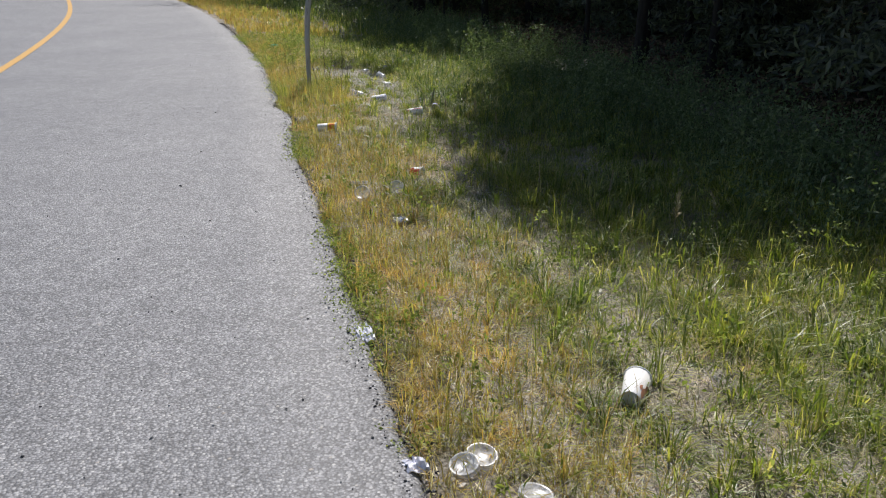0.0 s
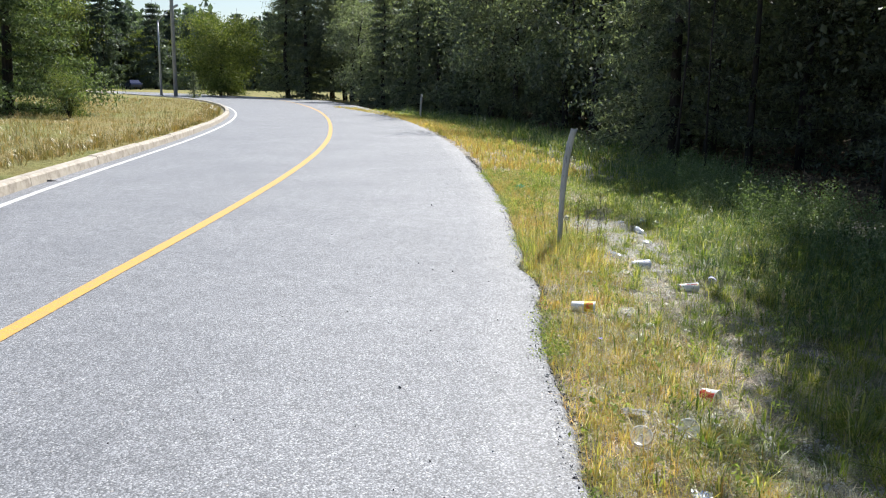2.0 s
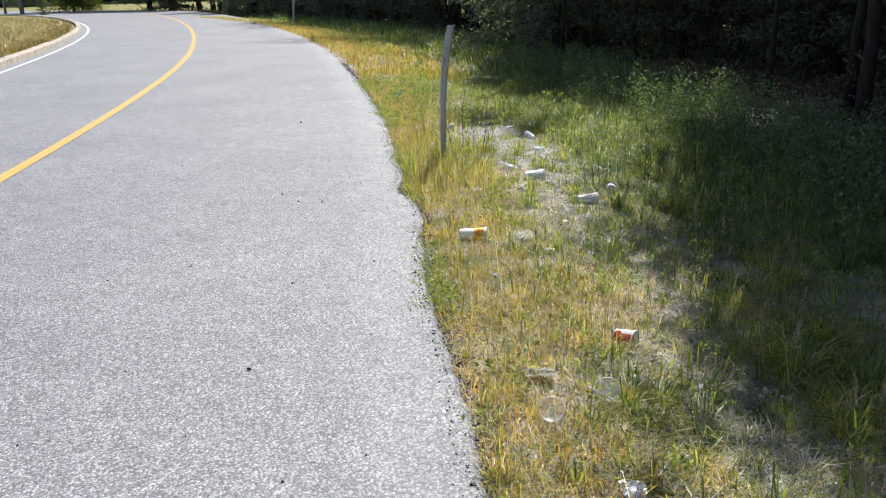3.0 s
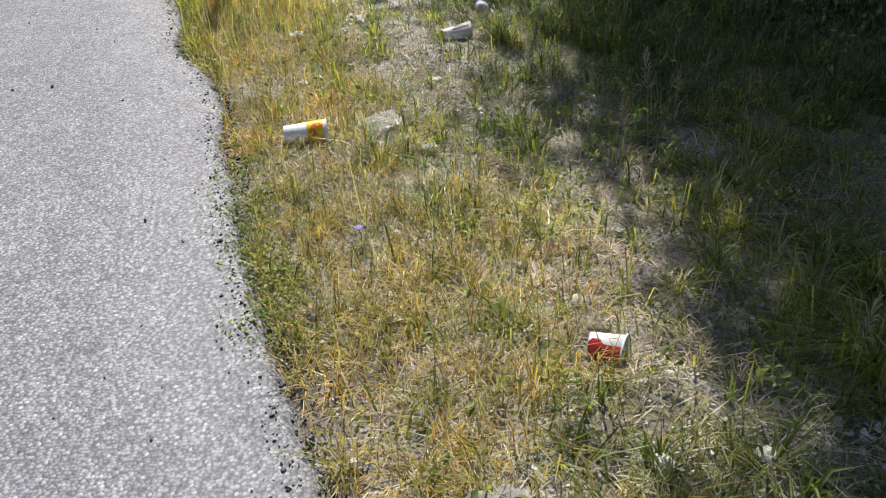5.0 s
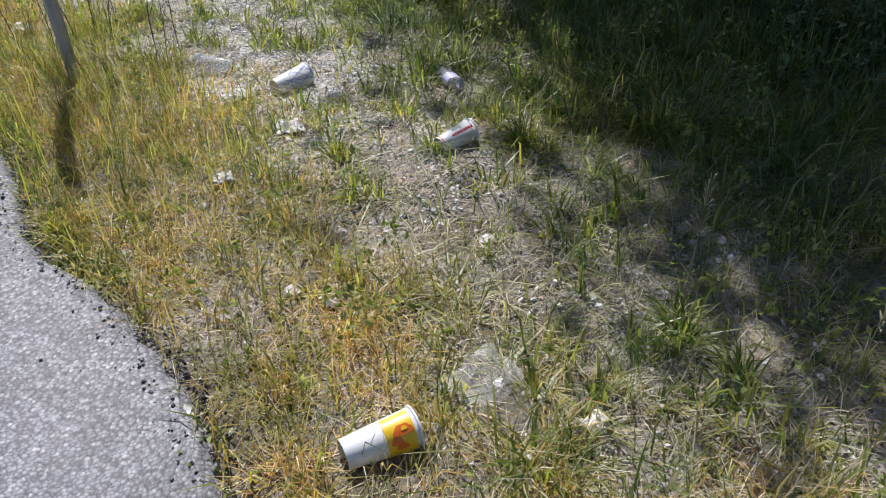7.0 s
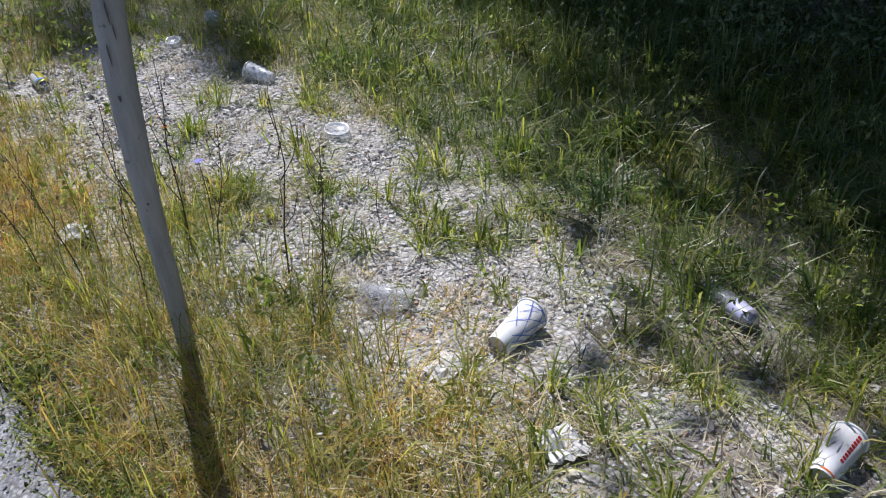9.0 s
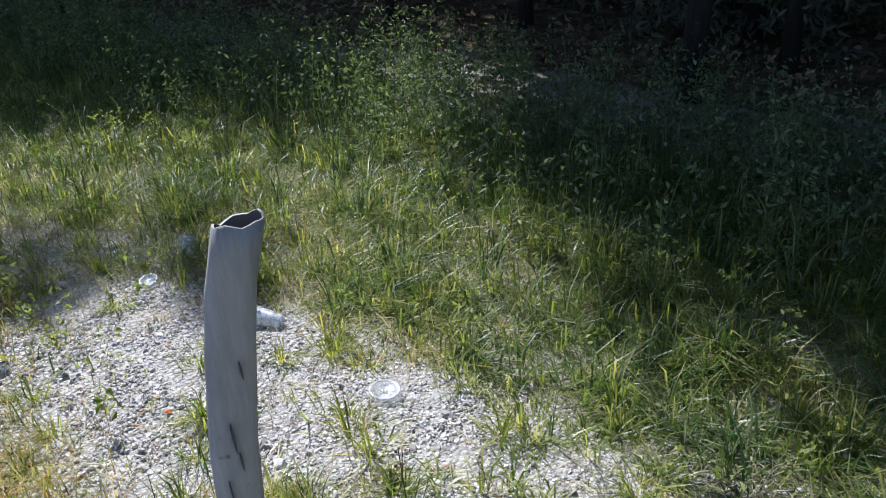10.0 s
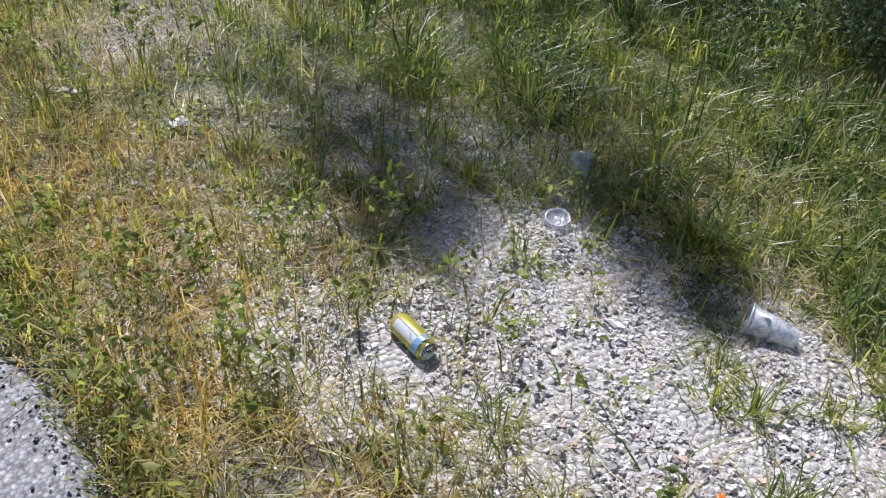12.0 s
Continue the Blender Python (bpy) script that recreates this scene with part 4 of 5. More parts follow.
# ---- low plants ----
def weeds():
    """Leafy weeds: stems with pairs of small leaves, in the half shade below the trees."""
    n = 1900
    s, d = rng.uniform(1.5, 15, n), rng.uniform(2.4, 4.5, n)
    x, y = spot(s, d)
    ok = rng.random(n) < np.clip((d - 2.5 + 0.4 * wave(x, y, 1.5, 6.0)) / 1.2, 0, 1)
    x, y = x[ok], y[ok]
    n = len(x)
    h = rng.uniform(0.22, 0.6, n)
    a, lean = rng.uniform(0, 2 * np.pi, n), rng.uniform(0.05, 0.35, n)
    z = height(x, y)
    k = 40
    f = rng.uniform(0.2, 1.0, (n, k))
    off = rng.normal(0, 0.05, (n, k, 3))
    c = np.stack([x[:, None] + np.cos(a)[:, None] * lean[:, None] * h[:, None] * f, y[:, None] + np.sin(a)[:, None] * lean[:, None] * h[:, None] * f, z[:, None] + h[:, None] * f], 2) + off
    lv = leaf_cards(rng, c.reshape(-1, 3), 0.034, 2.2, 0.2)
    st = blades(rng, x, y, z, h * 1.05, np.full(n, 0.006), lean, 0.2, a)
    v, fc = merge([lv, st])
    stuff("leafy_weeds", v, fc, LEAF_WEED, "knee-high leafy weeds in half shade below the trees", "weeds")
    def rosettes(n, d0, d1, keep, k, reach, up, leaf):
        s, d = rng.uniform(-0.5, 12.8, n), rng.uniform(d0, d1, n)
        x, y = spot(s, d + (ragged(s) if d1 < 0.5 else 0))
        ok = rng.random(n) < keep(x, y) * pressed(x, y) ** 2
        x, y = x[ok], y[ok]
        n = len(x)
        big = rng.uniform(0.6, 1.4, (n, 1))
        a = rng.uniform(0, 2 * np.pi, (n, k))
        r = rng.uniform(0.1, 1.0, (n, k)) * reach * big
        c = np.stack([x[:, None] + r * np.cos(a), y[:, None] + r * np.sin(a), np.maximum(height(x, y), -0.03)[:, None] + rng.uniform(0.004, 1.0, (n, k)) * up * big], 2)
        return leaf_cards(rng, c.reshape(-1, 3), leaf, 1.9)

    v, fc = rosettes(1900, 0.03, 2.6, lambda x, y: np.clip(0.35 + 0.5 * wave(x, y, 1.9, 8.0), 0, 1) * (1 - 0.8 * gravel_mask(x, y)), 12, 0.045, 0.045, 0.022)
    stuff("low_weeds", v, fc, LEAF_EDGE, "small broad-leaved weeds among the verge grass", "weeds")
    v, fc = merge([rosettes(1500, -0.05, 0.12, lambda x, y: np.clip(0.15 + 0.9 * wave(x, y, 1.6, 12.0), 0, 1), 34, 0.07, 0.05, 0.014),
                   rosettes(900, 0.1, 1.05, lambda x, y: np.clip((station(x, y)[0] - 7.2) / 1.5, 0.06, 1) * np.clip(0.5 + 0.6 * wave(x, y, 2.2, 1.0), 0, 1) * (1 - 0.7 * gravel_mask(x, y)), 26, 0.06, 0.11, 0.026)])
    stuff("edge_weeds", v, fc, LEAF_EDGE, "low yellow-green weeds creeping over the asphalt edge", "weeds")
    n = 16000
    s, d = rng.uniform(-4, 20, n), rng.uniform(5.0, 17, n)
    x, y = spot(s, d)
    c = np.stack([x, y, height(x, y) + rng.uniform(0.004, 0.04, n)], 1)
    v, fc = leaf_cards(rng, c, 0.085, 1.8)
    stuff("leaf_litter", v, fc, LITTER_LEAF, "brown fallen leaves on the forest floor", "leaf litter")


weeds()
SEED = m_grass("seed_head", [(0.0, (0.3, 0.26, 0.18)), (1.0, (0.62, 0.56, 0.42))], (1.0, 1.0, 0.8), 0.3)
STALK = m_plain("dark_stalk", (0.1, 0.075, 0.045), 0.8, 0.3)
CHICORY = m_plain("chicory_petal", (0.28, 0.25, 0.72), 0.6, 0.05)


def seed_stalk():
    """A grass stalk with a feathery head of side spikes."""
    t = thing("seed_grass", "tall grass stalk with a feathery pale seed head", "grass stalk", group="seeding grass stalks")
    part("stem", tube([(0, 0, -0.02), (0.01, 0, 0.2), (0.035, 0.01, 0.42)], [0.0022, 0.0018, 0.001], 4), SEED, t)
    bm = bmesh.new()
    for i in range(13):
        z = 0.27 + 0.012 * i
        for side in (1, -1):
            b = Vector((0.012 + 0.0018 * i, 0.004, z))
            k = 0.45 + 0.55 * abs(math.sin(7.3 * i + 2.1 * side))
            e = b + Vector((0.012 * k, side * (0.04 - 0.0026 * i) * k, 0.028 + 0.008 * math.sin(5.0 * i)))
            tube_into(bm, [b, (b + e) / 2 + Vector((0, 0, 0.006)), e], [0.0014, 0.0026, 0.0008], 4)
    part("seed_head", bm, SEED, t)
    return t


def weed_stalk():
    """A bare dark stalk with buds and a few leaves."""
    q = random.Random(4)
    t = thing("weed_stalk", "bare dark weed stalk with small buds", "weed stalk", group="weed stalks by the post")
    pts = [(0, 0, -0.02), (0.01, 0.005, 0.14), (-0.006, 0.01, 0.3), (0.012, 0.0, 0.46)]
    bm = tube(pts, [0.0024, 0.002, 0.0015, 0.0008], 5)
    for i in range(5):
        z = 0.14 + 0.06 * i
        a = q.uniform(0, 6.28)
        tube_into(bm, [(0.0, 0, z), (0.03 * math.cos(a), 0.03 * math.sin(a), z + 0.05), (0.045 * math.cos(a), 0.045 * math.sin(a), z + 0.11)], [0.0012, 0.001, 0.0007], 4)
    part("stem", bm, STALK, t)
    for i in range(14):
        z = 0.12 + 0.025 * i
        b = bmesh.new()
        bmesh.ops.create_icosphere(b, subdivisions=1, radius=0.0028)
        a = q.uniform(0, 6.28)
        bmesh.ops.translate(b, verts=b.verts, vec=(0.007 * math.cos(a) + 0.004 * math.sin(z * 20), 0.007 * math.sin(a), z))
        part("bud", b, STALK, t)
    return t


SS = seed_stalk()
spots = [(-0.039, 5.801, 20), (0.054, 5.909, 80), (-0.199, 5.79, 140), (-0.103, 5.662, 260), (0.195, 4.628, 10), (0.237, 4.502, 60), (0.454, 4.192, 190), (0.196, 6.122, 230), (0.422, 5.019, 300), (-0.369, 6.134, 45), (1.104, 3.554, 100), (1.4, 3.691, 210), (0.848, 4.05, 330)]
for i, (x, y, a) in enumerate(spots):
    m = pose(x, y, gz(x, y), (i * 37) % 17 - 8, (i * 53) % 21 - 10, a)
    t = copy_thing(SS, m) if i else SS
    if not i:
        SS.matrix_basis = m
    k = 0.6 + 0.04 * (i * 7 % 8)
    t.scale = (k, k, k)
WS = weed_stalk()
spots = [(-1.765, 8.251, 0, 1.05), (-1.71, 8.398, 70, 1.15), (-1.643, 8.302, 150, 0.95), (-1.485, 8.177, 220, 1.2), (-1.982, 8.295, 300, 0.9), (-1.847, 8.18, 45, 0.8), (-1.393, 8.119, 110, 1.0), (-1.449, 7.983, 260, 0.75), (-2.093, 8.404, 20, 0.85), (-1.172, 8.339, 190, 0.6)]
for i, (x, y, a, k) in enumerate(spots):
    m = pose(x, y, gz(x, y), (i * 41) % 15 - 7, (i * 29) % 19 - 12, a)
    t = copy_thing(WS, m) if i else WS
    if not i:
        WS.matrix_basis = m
    t.scale = (k, k, k)


def chicory(x, y, z):
    t = thing("chicory_flower", "small pale violet flower on a thin stalk", "flower", pose(x, y, gz(x, y)), "violet flowers in the verge")
    part("stem", tube([(0, 0, -0.01), (0.005, 0, z * 0.5), (0, 0, z)], [0.0015, 0.0013, 0.001], 4), STALK, t)
    for i in range(9):
        bm = bmesh.new()
        p = [bm.verts.new(v) for v in ((0, 0, 0), (0.008, -0.004, 0.002), (0.015, 0, 0.001), (0.008, 0.004, 0.002))]
        bm.faces.new(p)
        part("petal", bm, CHICORY, t, m=pose(0, 0, z, 0, -12, 40 * i))


chicory(-0.918, 5.272, 0.06)
chicory(-1.633, 8.508, 0.22)


# ---- the bent post ----
def hollow(points, ra, rb, wall, n=20, dents=0.05, inside=False):
    """A hollow, dented tube open at the top; ra and rb are half widths across and along."""
    bm = bmesh.new()
    outer, inner = [], []
    for i, p in enumerate(points):
        for store, cut in ((outer, 0.0), (inner, wall)):
            ring = []
            for k in range(n):
                a = 2 * math.pi * k / n
                w = 1 + dents * math.sin(3 * a + 1.7 * i) * (0.3 + i / len(points))
                lip = 0.003 * math.sin(2 * a + 0.6) + 0.002 * math.sin(5 * a) if i == len(points) - 1 else 0
                ring.append(bm.verts.new((p[0] + (ra[i] - cut) * w * math.cos(a), p[1] + (rb[i] - cut) * w * math.sin(a), p[2] + lip)))
            store.append(ring)
    for p, q in zip(inner if inside else outer, (inner if inside else outer)[1:]):
        for k in range(n):
            f = (p[k], p[(k + 1) % n], q[(k + 1) % n], q[k])
            bm.faces.new(f[::-1] if inside else f)
    for k in range(0 if inside else n):
        bm.faces.new((outer[-1][k], outer[-1][(k + 1) % n], inner[-1][(k + 1) % n], inner[-1][k]))
    return bm


DARK_CRACK = m_plain("dark_crack", (0.13, 0.125, 0.12), 0.9, 0.2)


def build_post():
    base = (-1.775, 7.965)
    post = thing("marker_post", "bent grey hollow plastic marker post with a torn open top", "post", pose(base[0], base[1], gz(*base)))
    g = gz(*base)
    prof = [(z - g, o) for z, o in ((-0.2, -0.002), (0.05, 0.0), (0.27, 0.003), (0.45, 0.009), (0.61, 0.018), (0.74, 0.029), (0.87, 0.051), (0.94, 0.065), (0.98, 0.075), (1.015, 0.084))]
    pts = [(o, 0.004 * math.sin(9 * z), z) for z, o in prof]
    ra = [0.021, 0.022, 0.024, 0.026, 0.028, 0.029, 0.029, 0.029, 0.029, 0.028]
    rb = [0.015, 0.015, 0.015, 0.015, 0.015, 0.015, 0.014, 0.014, 0.014, 0.016]
    body = part("tube", hollow(pts, ra, rb, 0.003), POST, post)
    part("inner_wall", hollow(pts, ra, rb, 0.003, inside=True), DARK_CRACK, post, "black inside of the hollow tube")
    for z, o, w, h in ((0.815, -0.004, 0.0014, 0.022), (0.78, 0.004, 0.001, 0.014), (0.655, -0.008, 0.003, 0.007), (0.6, 0.004, 0.003, 0.004), (0.42, -0.002, 0.003, 0.003), (0.9, 0.006, 0.001, 0.012), (0.74, -0.012, 0.001, 0.02)):
        o += float(np.interp(z, [p[0] for p in prof], [p[1] for p in prof]))
        bm = bmesh.new()
        e = 0.0112
        ring = [bm.verts.new((o + w * math.cos(a) * (1 + 0.4 * math.sin(3 * a)), -e - 0.0055, z + h * math.sin(a))) for a in np.linspace(0, 2 * math.pi, 9)[:-1]]
        back = [bm.verts.new((v.co.x, v.co.y + 0.006, v.co.z)) for v in ring]
        bm.faces.new(ring)
        for k in range(8):
            bm.faces.new((ring[k], ring[(k + 1) % 8], back[(k + 1) % 8], back[k]))
        part("crack", bm, DARK_CRACK, body, "dark split in the plastic")


build_post()


def far_post():
    x, y = (float(v) for v in spot(39.5, 2.6))
    t = thing("marker_post", "upright grey marker post in the far verge", "post", pose(x, y, gz(x, y), 0, 3, 10))
    part("tube", hollow([(0, 0, -0.05), (0, 0, 0.6), (0.01, 0, 1.15)], [0.05, 0.05, 0.05], [0.035, 0.035, 0.035], 0.005), POST, t)


far_post()

# ---- litter ----
PAPER_W = m_plain("white_cup_paper", (0.86, 0.86, 0.85), 0.45, 0.16, 25.0)
PAPER_IN = m_plain("cup_inside", (0.74, 0.72, 0.68), 0.5, 0.3, 25.0)
INK_YELLOW = m_plain("yellow_print", (0.85, 0.55, 0.015), 0.4, 0.08)
INK_RED = m_plain("red_print", (0.55, 0.022, 0.022), 0.4, 0.1)
INK_FADED = m_plain("faded_red_print", (0.5, 0.22, 0.13), 0.5, 0.3)
INK_ORANGE = m_plain("orange_print", (0.75, 0.16, 0.01), 0.4, 0.1)
INK_BLUE = m_plain("blue_print", (0.1, 0.17, 0.6), 0.4, 0.05)
INK_BLACK = m_plain("dark_print", (0.03, 0.03, 0.035), 0.4, 0.1)
CLEAR = m_clear("scuffed_clear_plastic", (0.99, 0.99, 1.0), 0.2, 0.12, 0.22)
CLEAR_BLUE = m_clear("bluish_clear_plastic", (0.9, 0.94, 0.97), 0.3)
MILKY = m_clear("milky_plastic", (0.95, 0.97, 1.0), 0.42, 0.25)
LID_CLEAR = m_clear("frosted_lid_plastic", (0.97, 0.97, 0.98), 0.3, 0.35, 0.1)
FILM = m_clear("thin_clear_film", (0.98, 0.98, 0.98), 0.012, 0.6, 0.02)
LABEL_VIOLET = m_plain("violet_label", (0.55, 0.54, 0.74), 0.35, 0.2)
ALU = m_plain("can_aluminium", (0.7, 0.74, 0.8), 0.25, 0.15, metal=0.9)
CAN_YELLOW = m_plain("can_yellow", (0.5, 0.45, 0.06), 0.3, 0.2, metal=0.4)
CAN_WHITE = m_plain("can_white", (0.66, 0.68, 0.7), 0.3, 0.15)
FOIL = m_plain("crumpled_foil", (0.78, 0.79, 0.82), 0.25, 0.1, metal=0.85)
GREEN_PET = m_plain("green_plastic", (0.1, 0.55, 0.36), 0.2, 0.15)
BAG = m_plain("grey_bag_film", (0.24, 0.23, 0.21), 0.75, 0.5)
SCRAP = m_plain("white_scrap", (0.66, 0.65, 0.63), 0.65, 0.35)


def patch(profile_r, x0, x1, a0, a1, lift=0.0009, n=10, m=5, crush=0.0):
    """A printed patch that hugs a cup's wall between two heights and two angles."""
    bm = bmesh.new()
    rows = []
    for i in range(m + 1):
        x = x0 + (x1 - x0) * i / m
        row = []
        for k in range(n + 1):
            a = a0 + (a1 - a0) * k / n
            r = profile_r(x) * (1 + crush * math.sin(2 * a + 9 * x)) + lift
            row.append(bm.verts.new((x, r * math.cos(a), r * math.sin(a))))
        rows.append(row)
    for p, q in zip(rows, rows[1:]):
        for k in range(n):
            bm.faces.new((p[k], p[k + 1], q[k + 1], q[k]))
    return bm


def blob(profile_r, xc, ac, rx, ra, lift=0.0016, wob=0.25, n=14, crush=0.0):
    """A printed rounded spot on a cup's wall."""
    bm = bmesh.new()
    def at(x, a):
        r = profile_r(x) * (1 + crush * math.sin(2 * a + 9 * x)) + lift
        return bm.verts.new((x, r * math.cos(a), r * math.sin(a)))
    c = at(xc, ac)
    ring = [at(xc + rx * math.cos(t) * (1 + wob * math.sin(3 * t)), ac + ra * math.sin(t) * (1 + wob * math.cos(2 * t))) for t in np.linspace(0, 2 * math.pi, n + 1)[:-1]]
    for k in range(n):
        bm.faces.new((c, ring[k], ring[(k + 1) % n]))
    return bm


def stroke(profile_r, x0, a0, x1, a1, w, lift=0.0014, n=8):
    """A printed thin line on a cup's wall."""
    bm = bmesh.new()
    prev = None
    r0 = profile_r((x0 + x1) / 2)
    dx, da = x1 - x0, (a1 - a0) * r0
    ln = math.hypot(dx, da)
    ox, oa = -da / ln * w / 2, dx / ln * w / 2 / r0
    for i in range(n + 1):
        f = i / n
        row = []
        for sgn in (1, -1):
            x, a = x0 + (x1 - x0) * f + sgn * ox, a0 + (a1 - a0) * f + sgn * oa
            r = profile_r(x) + lift
            row.append(bm.verts.new((x, r * math.cos(a), r * math.sin(a))))
        if prev:
            bm.faces.new((prev[0], prev[1], row[1], row[0]))
        prev = row
    return bm


def lying(x, y, turn, r, sink=0.006, pitch=0.0, spin=0.0):
    """The pose of a round thing that lies on the ground with its axis along local x."""
    return pose(x, y, gz(x, y) + r - sink, 0, pitch, turn) @ pose(0, 0, 0, spin, 0, 0)


def cup(label, a, b, L, rb, rt, wall_mat=PAPER_W, inner=PAPER_IN, name="paper_cup", spin=0.0, crush=0.0, raise_by=0.0):
    """A drinking cup lying with its base at plan point a and its mouth towards b. Returns it and its radius along the axis."""
    turn = math.degrees(math.atan2(b[1] - a[1], b[0] - a[0]))
    taper = math.degrees(math.atan2(rt - rb, L))
    dz = gz(*b) - gz(*a)
    slope = math.degrees(math.atan2(dz, math.hypot(b[0] - a[0], b[1] - a[1])))
    c = thing(name, label, "cup", pose(a[0], a[1], gz(*a) + rb - 0.004 + raise_by, 0, -taper - slope, turn) @ pose(0, 0, 0, spin), "discarded drinking cups")
    R = lambda x: rb + (rt - rb) * x / L
    part("wall", lathe([(0.0, rb - 0.001), (0.002, rb), (L, rt), (L, rt - 0.0012), (0.008, rb - 0.002)], 32, crush), wall_mat, c)
    part("rim", lathe([(L + 0.0028 * math.cos(t), rt + 0.001 + 0.0028 * math.sin(t)) for t in np.linspace(0, 2 * math.pi, 9)], 32, crush), wall_mat, c, "rolled rim")
    part("base", lathe([(0.009, 0.0005), (0.009, rb - 0.0015)], 32, crush), inner, c, "recessed round base")
    return c, R


# white cup with a yellow panel and red-orange figure
c, R = cup("white paper cup with a yellow printed panel lying in dry grass", (-1.224, 5.925), (-1.07, 5.948), 0.148, 0.031, 0.041, spin=0)
part("printed_panel", patch(R, 0.080, 0.138, 1.15, 3.7), INK_YELLOW, c, "yellow printed panel")
for x, a, rx, ra in ((0.115, 2.15, 0.019, 0.34), (0.099, 2.6, 0.011, 0.3), (0.108, 2.95, 0.012, 0.22)):
    part("printed_mark", blob(R, x, a, rx, ra), INK_ORANGE, c, "red-orange printed shape")
part("printed_mark", blob(R, 0.118, 2.1, 0.006, 0.12, 0.0022), INK_YELLOW, c)

# white cup with blue lines
c, R = cup("white paper cup with thin crossing blue lines on gravel", (-1.09, 7.707), (-0.943, 7.79), 0.152, 0.030, 0.042, spin=0)
for x0, a0, x1, a1 in ((0.02, 2.6, 0.15, 1.2), (0.05, 0.7, 0.13, 2.5), (0.03, 1.8, 0.09, 2.9), (0.10, 1.0, 0.16, 2.2), (0.07, 2.3, 0.15, 2.7), (0.12, 0.5, 0.06, 1.5), (0.02, 2.2, 0.06, 2.8), (0.09, 2.9, 0.16, 1.9), (0.13, 0.9, 0.155, 2.8)):
    part("printed_line", stroke(R, x0, a0 + 0.45, x1, a1 + 0.45, 0.0018), INK_BLUE, c, "thin blue printed line")

# white cup with a red strip of bars
c, R = cup("white paper cup with a red printed strip in the grass", (-0.652, 7.112), (-0.505, 7.177), 0.14, 0.026, 0.039, spin=0)
for k in range(9):
    x = 0.045 + 0.0095 * k
    part("printed_bar", patch(R, x, x + 0.0065, 2.05, 2.33, n=3, m=1), INK_RED, c, "short red printed bar")
part("printed_line", patch(R, 0.004, 0.008, 1.2, 2.9, n=12, m=1), INK_ORANGE, c, "red line round the base")
for x, a in ((0.06, 0.95), (0.10, 0.8)):
    part("printed_line", stroke(R, x, a, x + 0.02, a + 0.3, 0.0016), INK_BLACK, c)

# first white cup, base down the slope
c, R = cup("crumpled white paper cup with a faded red patch in green grass", (0.695, 1.965), (0.745, 2.13), 0.15, 0.033, 0.043, spin=0, crush=0.05)
for x, a, rx, ra in ((0.035, 2.75, 0.026, 0.34), (0.07, 3.0, 0.022, 0.3), (0.05, 2.3, 0.012, 0.2)):
    part("printed_mark", blob(R, x, a, rx, ra, crush=0.05), INK_FADED, c, "faded red printed patch")

# crushed red and white cup
c, R = cup("crushed red and white paper cup lying on bare ground", (-0.345, 4.808), (-0.262, 4.768), 0.084, 0.027, 0.034, spin=0, crush=0.1)
part("printed_panel", patch(R, 0.003, 0.085, 2.25, 4.7, n=24, m=8, crush=0.1), INK_RED, c, "red printed half")
part("printed_mark", blob(R, 0.02, 2.2, 0.017, 0.45, crush=0.1), INK_RED, c)

# clear plastic cups
c, R = cup("clear plastic cup lying on pale gravel", (-1.212, 7.955), (-1.34, 8.016), 0.14, 0.027, 0.035, CLEAR, CLEAR, "plastic_cup")
for x in (0.03, 0.06, 0.125):
    part("ridge", lathe([(x - 0.001, R(x)), (x, R(x) + 0.0012), (x + 0.001, R(x))], 32), CLEAR, c)
c, R = cup("frosted plastic cup lying against tall grass", (-1.232, 9.546), (-1.312, 9.632), 0.118, 0.024, 0.038, MILKY, MILKY, "plastic_cup")
part("ridge", lathe([(0.05, R(0.05)), (0.053, R(0.053) + 0.0016), (0.056, R(0.056))], 32), MILKY, c)


def lid(x, y, r, label, tx=0.0, ty=0.0, up=0.02, mat=CLEAR):
    t = thing("cup_lid", label, "cup lid", pose(x, y, gz(x, y) + up, tx, ty, 0) @ pose(0, 0, 0, 0, -90, 0), "discarded cup lids")
    part("disc", lathe([(0.004, 0.002), (0.0045, r * 0.75), (0.009, r * 0.8), (0.010, r * 0.9)], 32), mat, t)
    part("rim", lathe([(0.010, r * 0.9), (0.0105, r * 0.96), (0.006, r), (-0.003, r * 1.01), (-0.003, r * 0.98), (0.004, r * 0.97)], 32), mat, t, "raised rim")
    part("straw_slot", lathe([(0.0055, 0.002), (0.0058, 0.009), (0.0045, 0.010)], 14), mat, t)


lid(0.231, 1.567, 0.047, "clear plastic cup lid lying in dry grass", 10, 6, 0.022, LID_CLEAR)
lid(0.186, 1.523, 0.043, "clear plastic cup lid lying in dry grass", 14, -8, 0.014, LID_CLEAR)
lid(0.377, 1.414, 0.047, "clear plastic cup lid lying in dry grass", -6, 10, 0.02, LID_CLEAR)
lid(-0.529, 4.008, 0.045, "clear plastic cup lid leaning in dry grass", 46, 0, 0.055, LID_CLEAR)
lid(-0.362, 4.224, 0.045, "clear plastic cup lid leaning in dry grass", 50, 12, 0.055, LID_CLEAR)
lid(-1.121, 8.984, 0.048, "milky plastic cup lid on gravel", 4, 4, 0.012, MILKY)
lid(-1.555, 10.124, 0.036, "milky plastic cup lid on gravel", 8, -6, 0.012, MILKY)


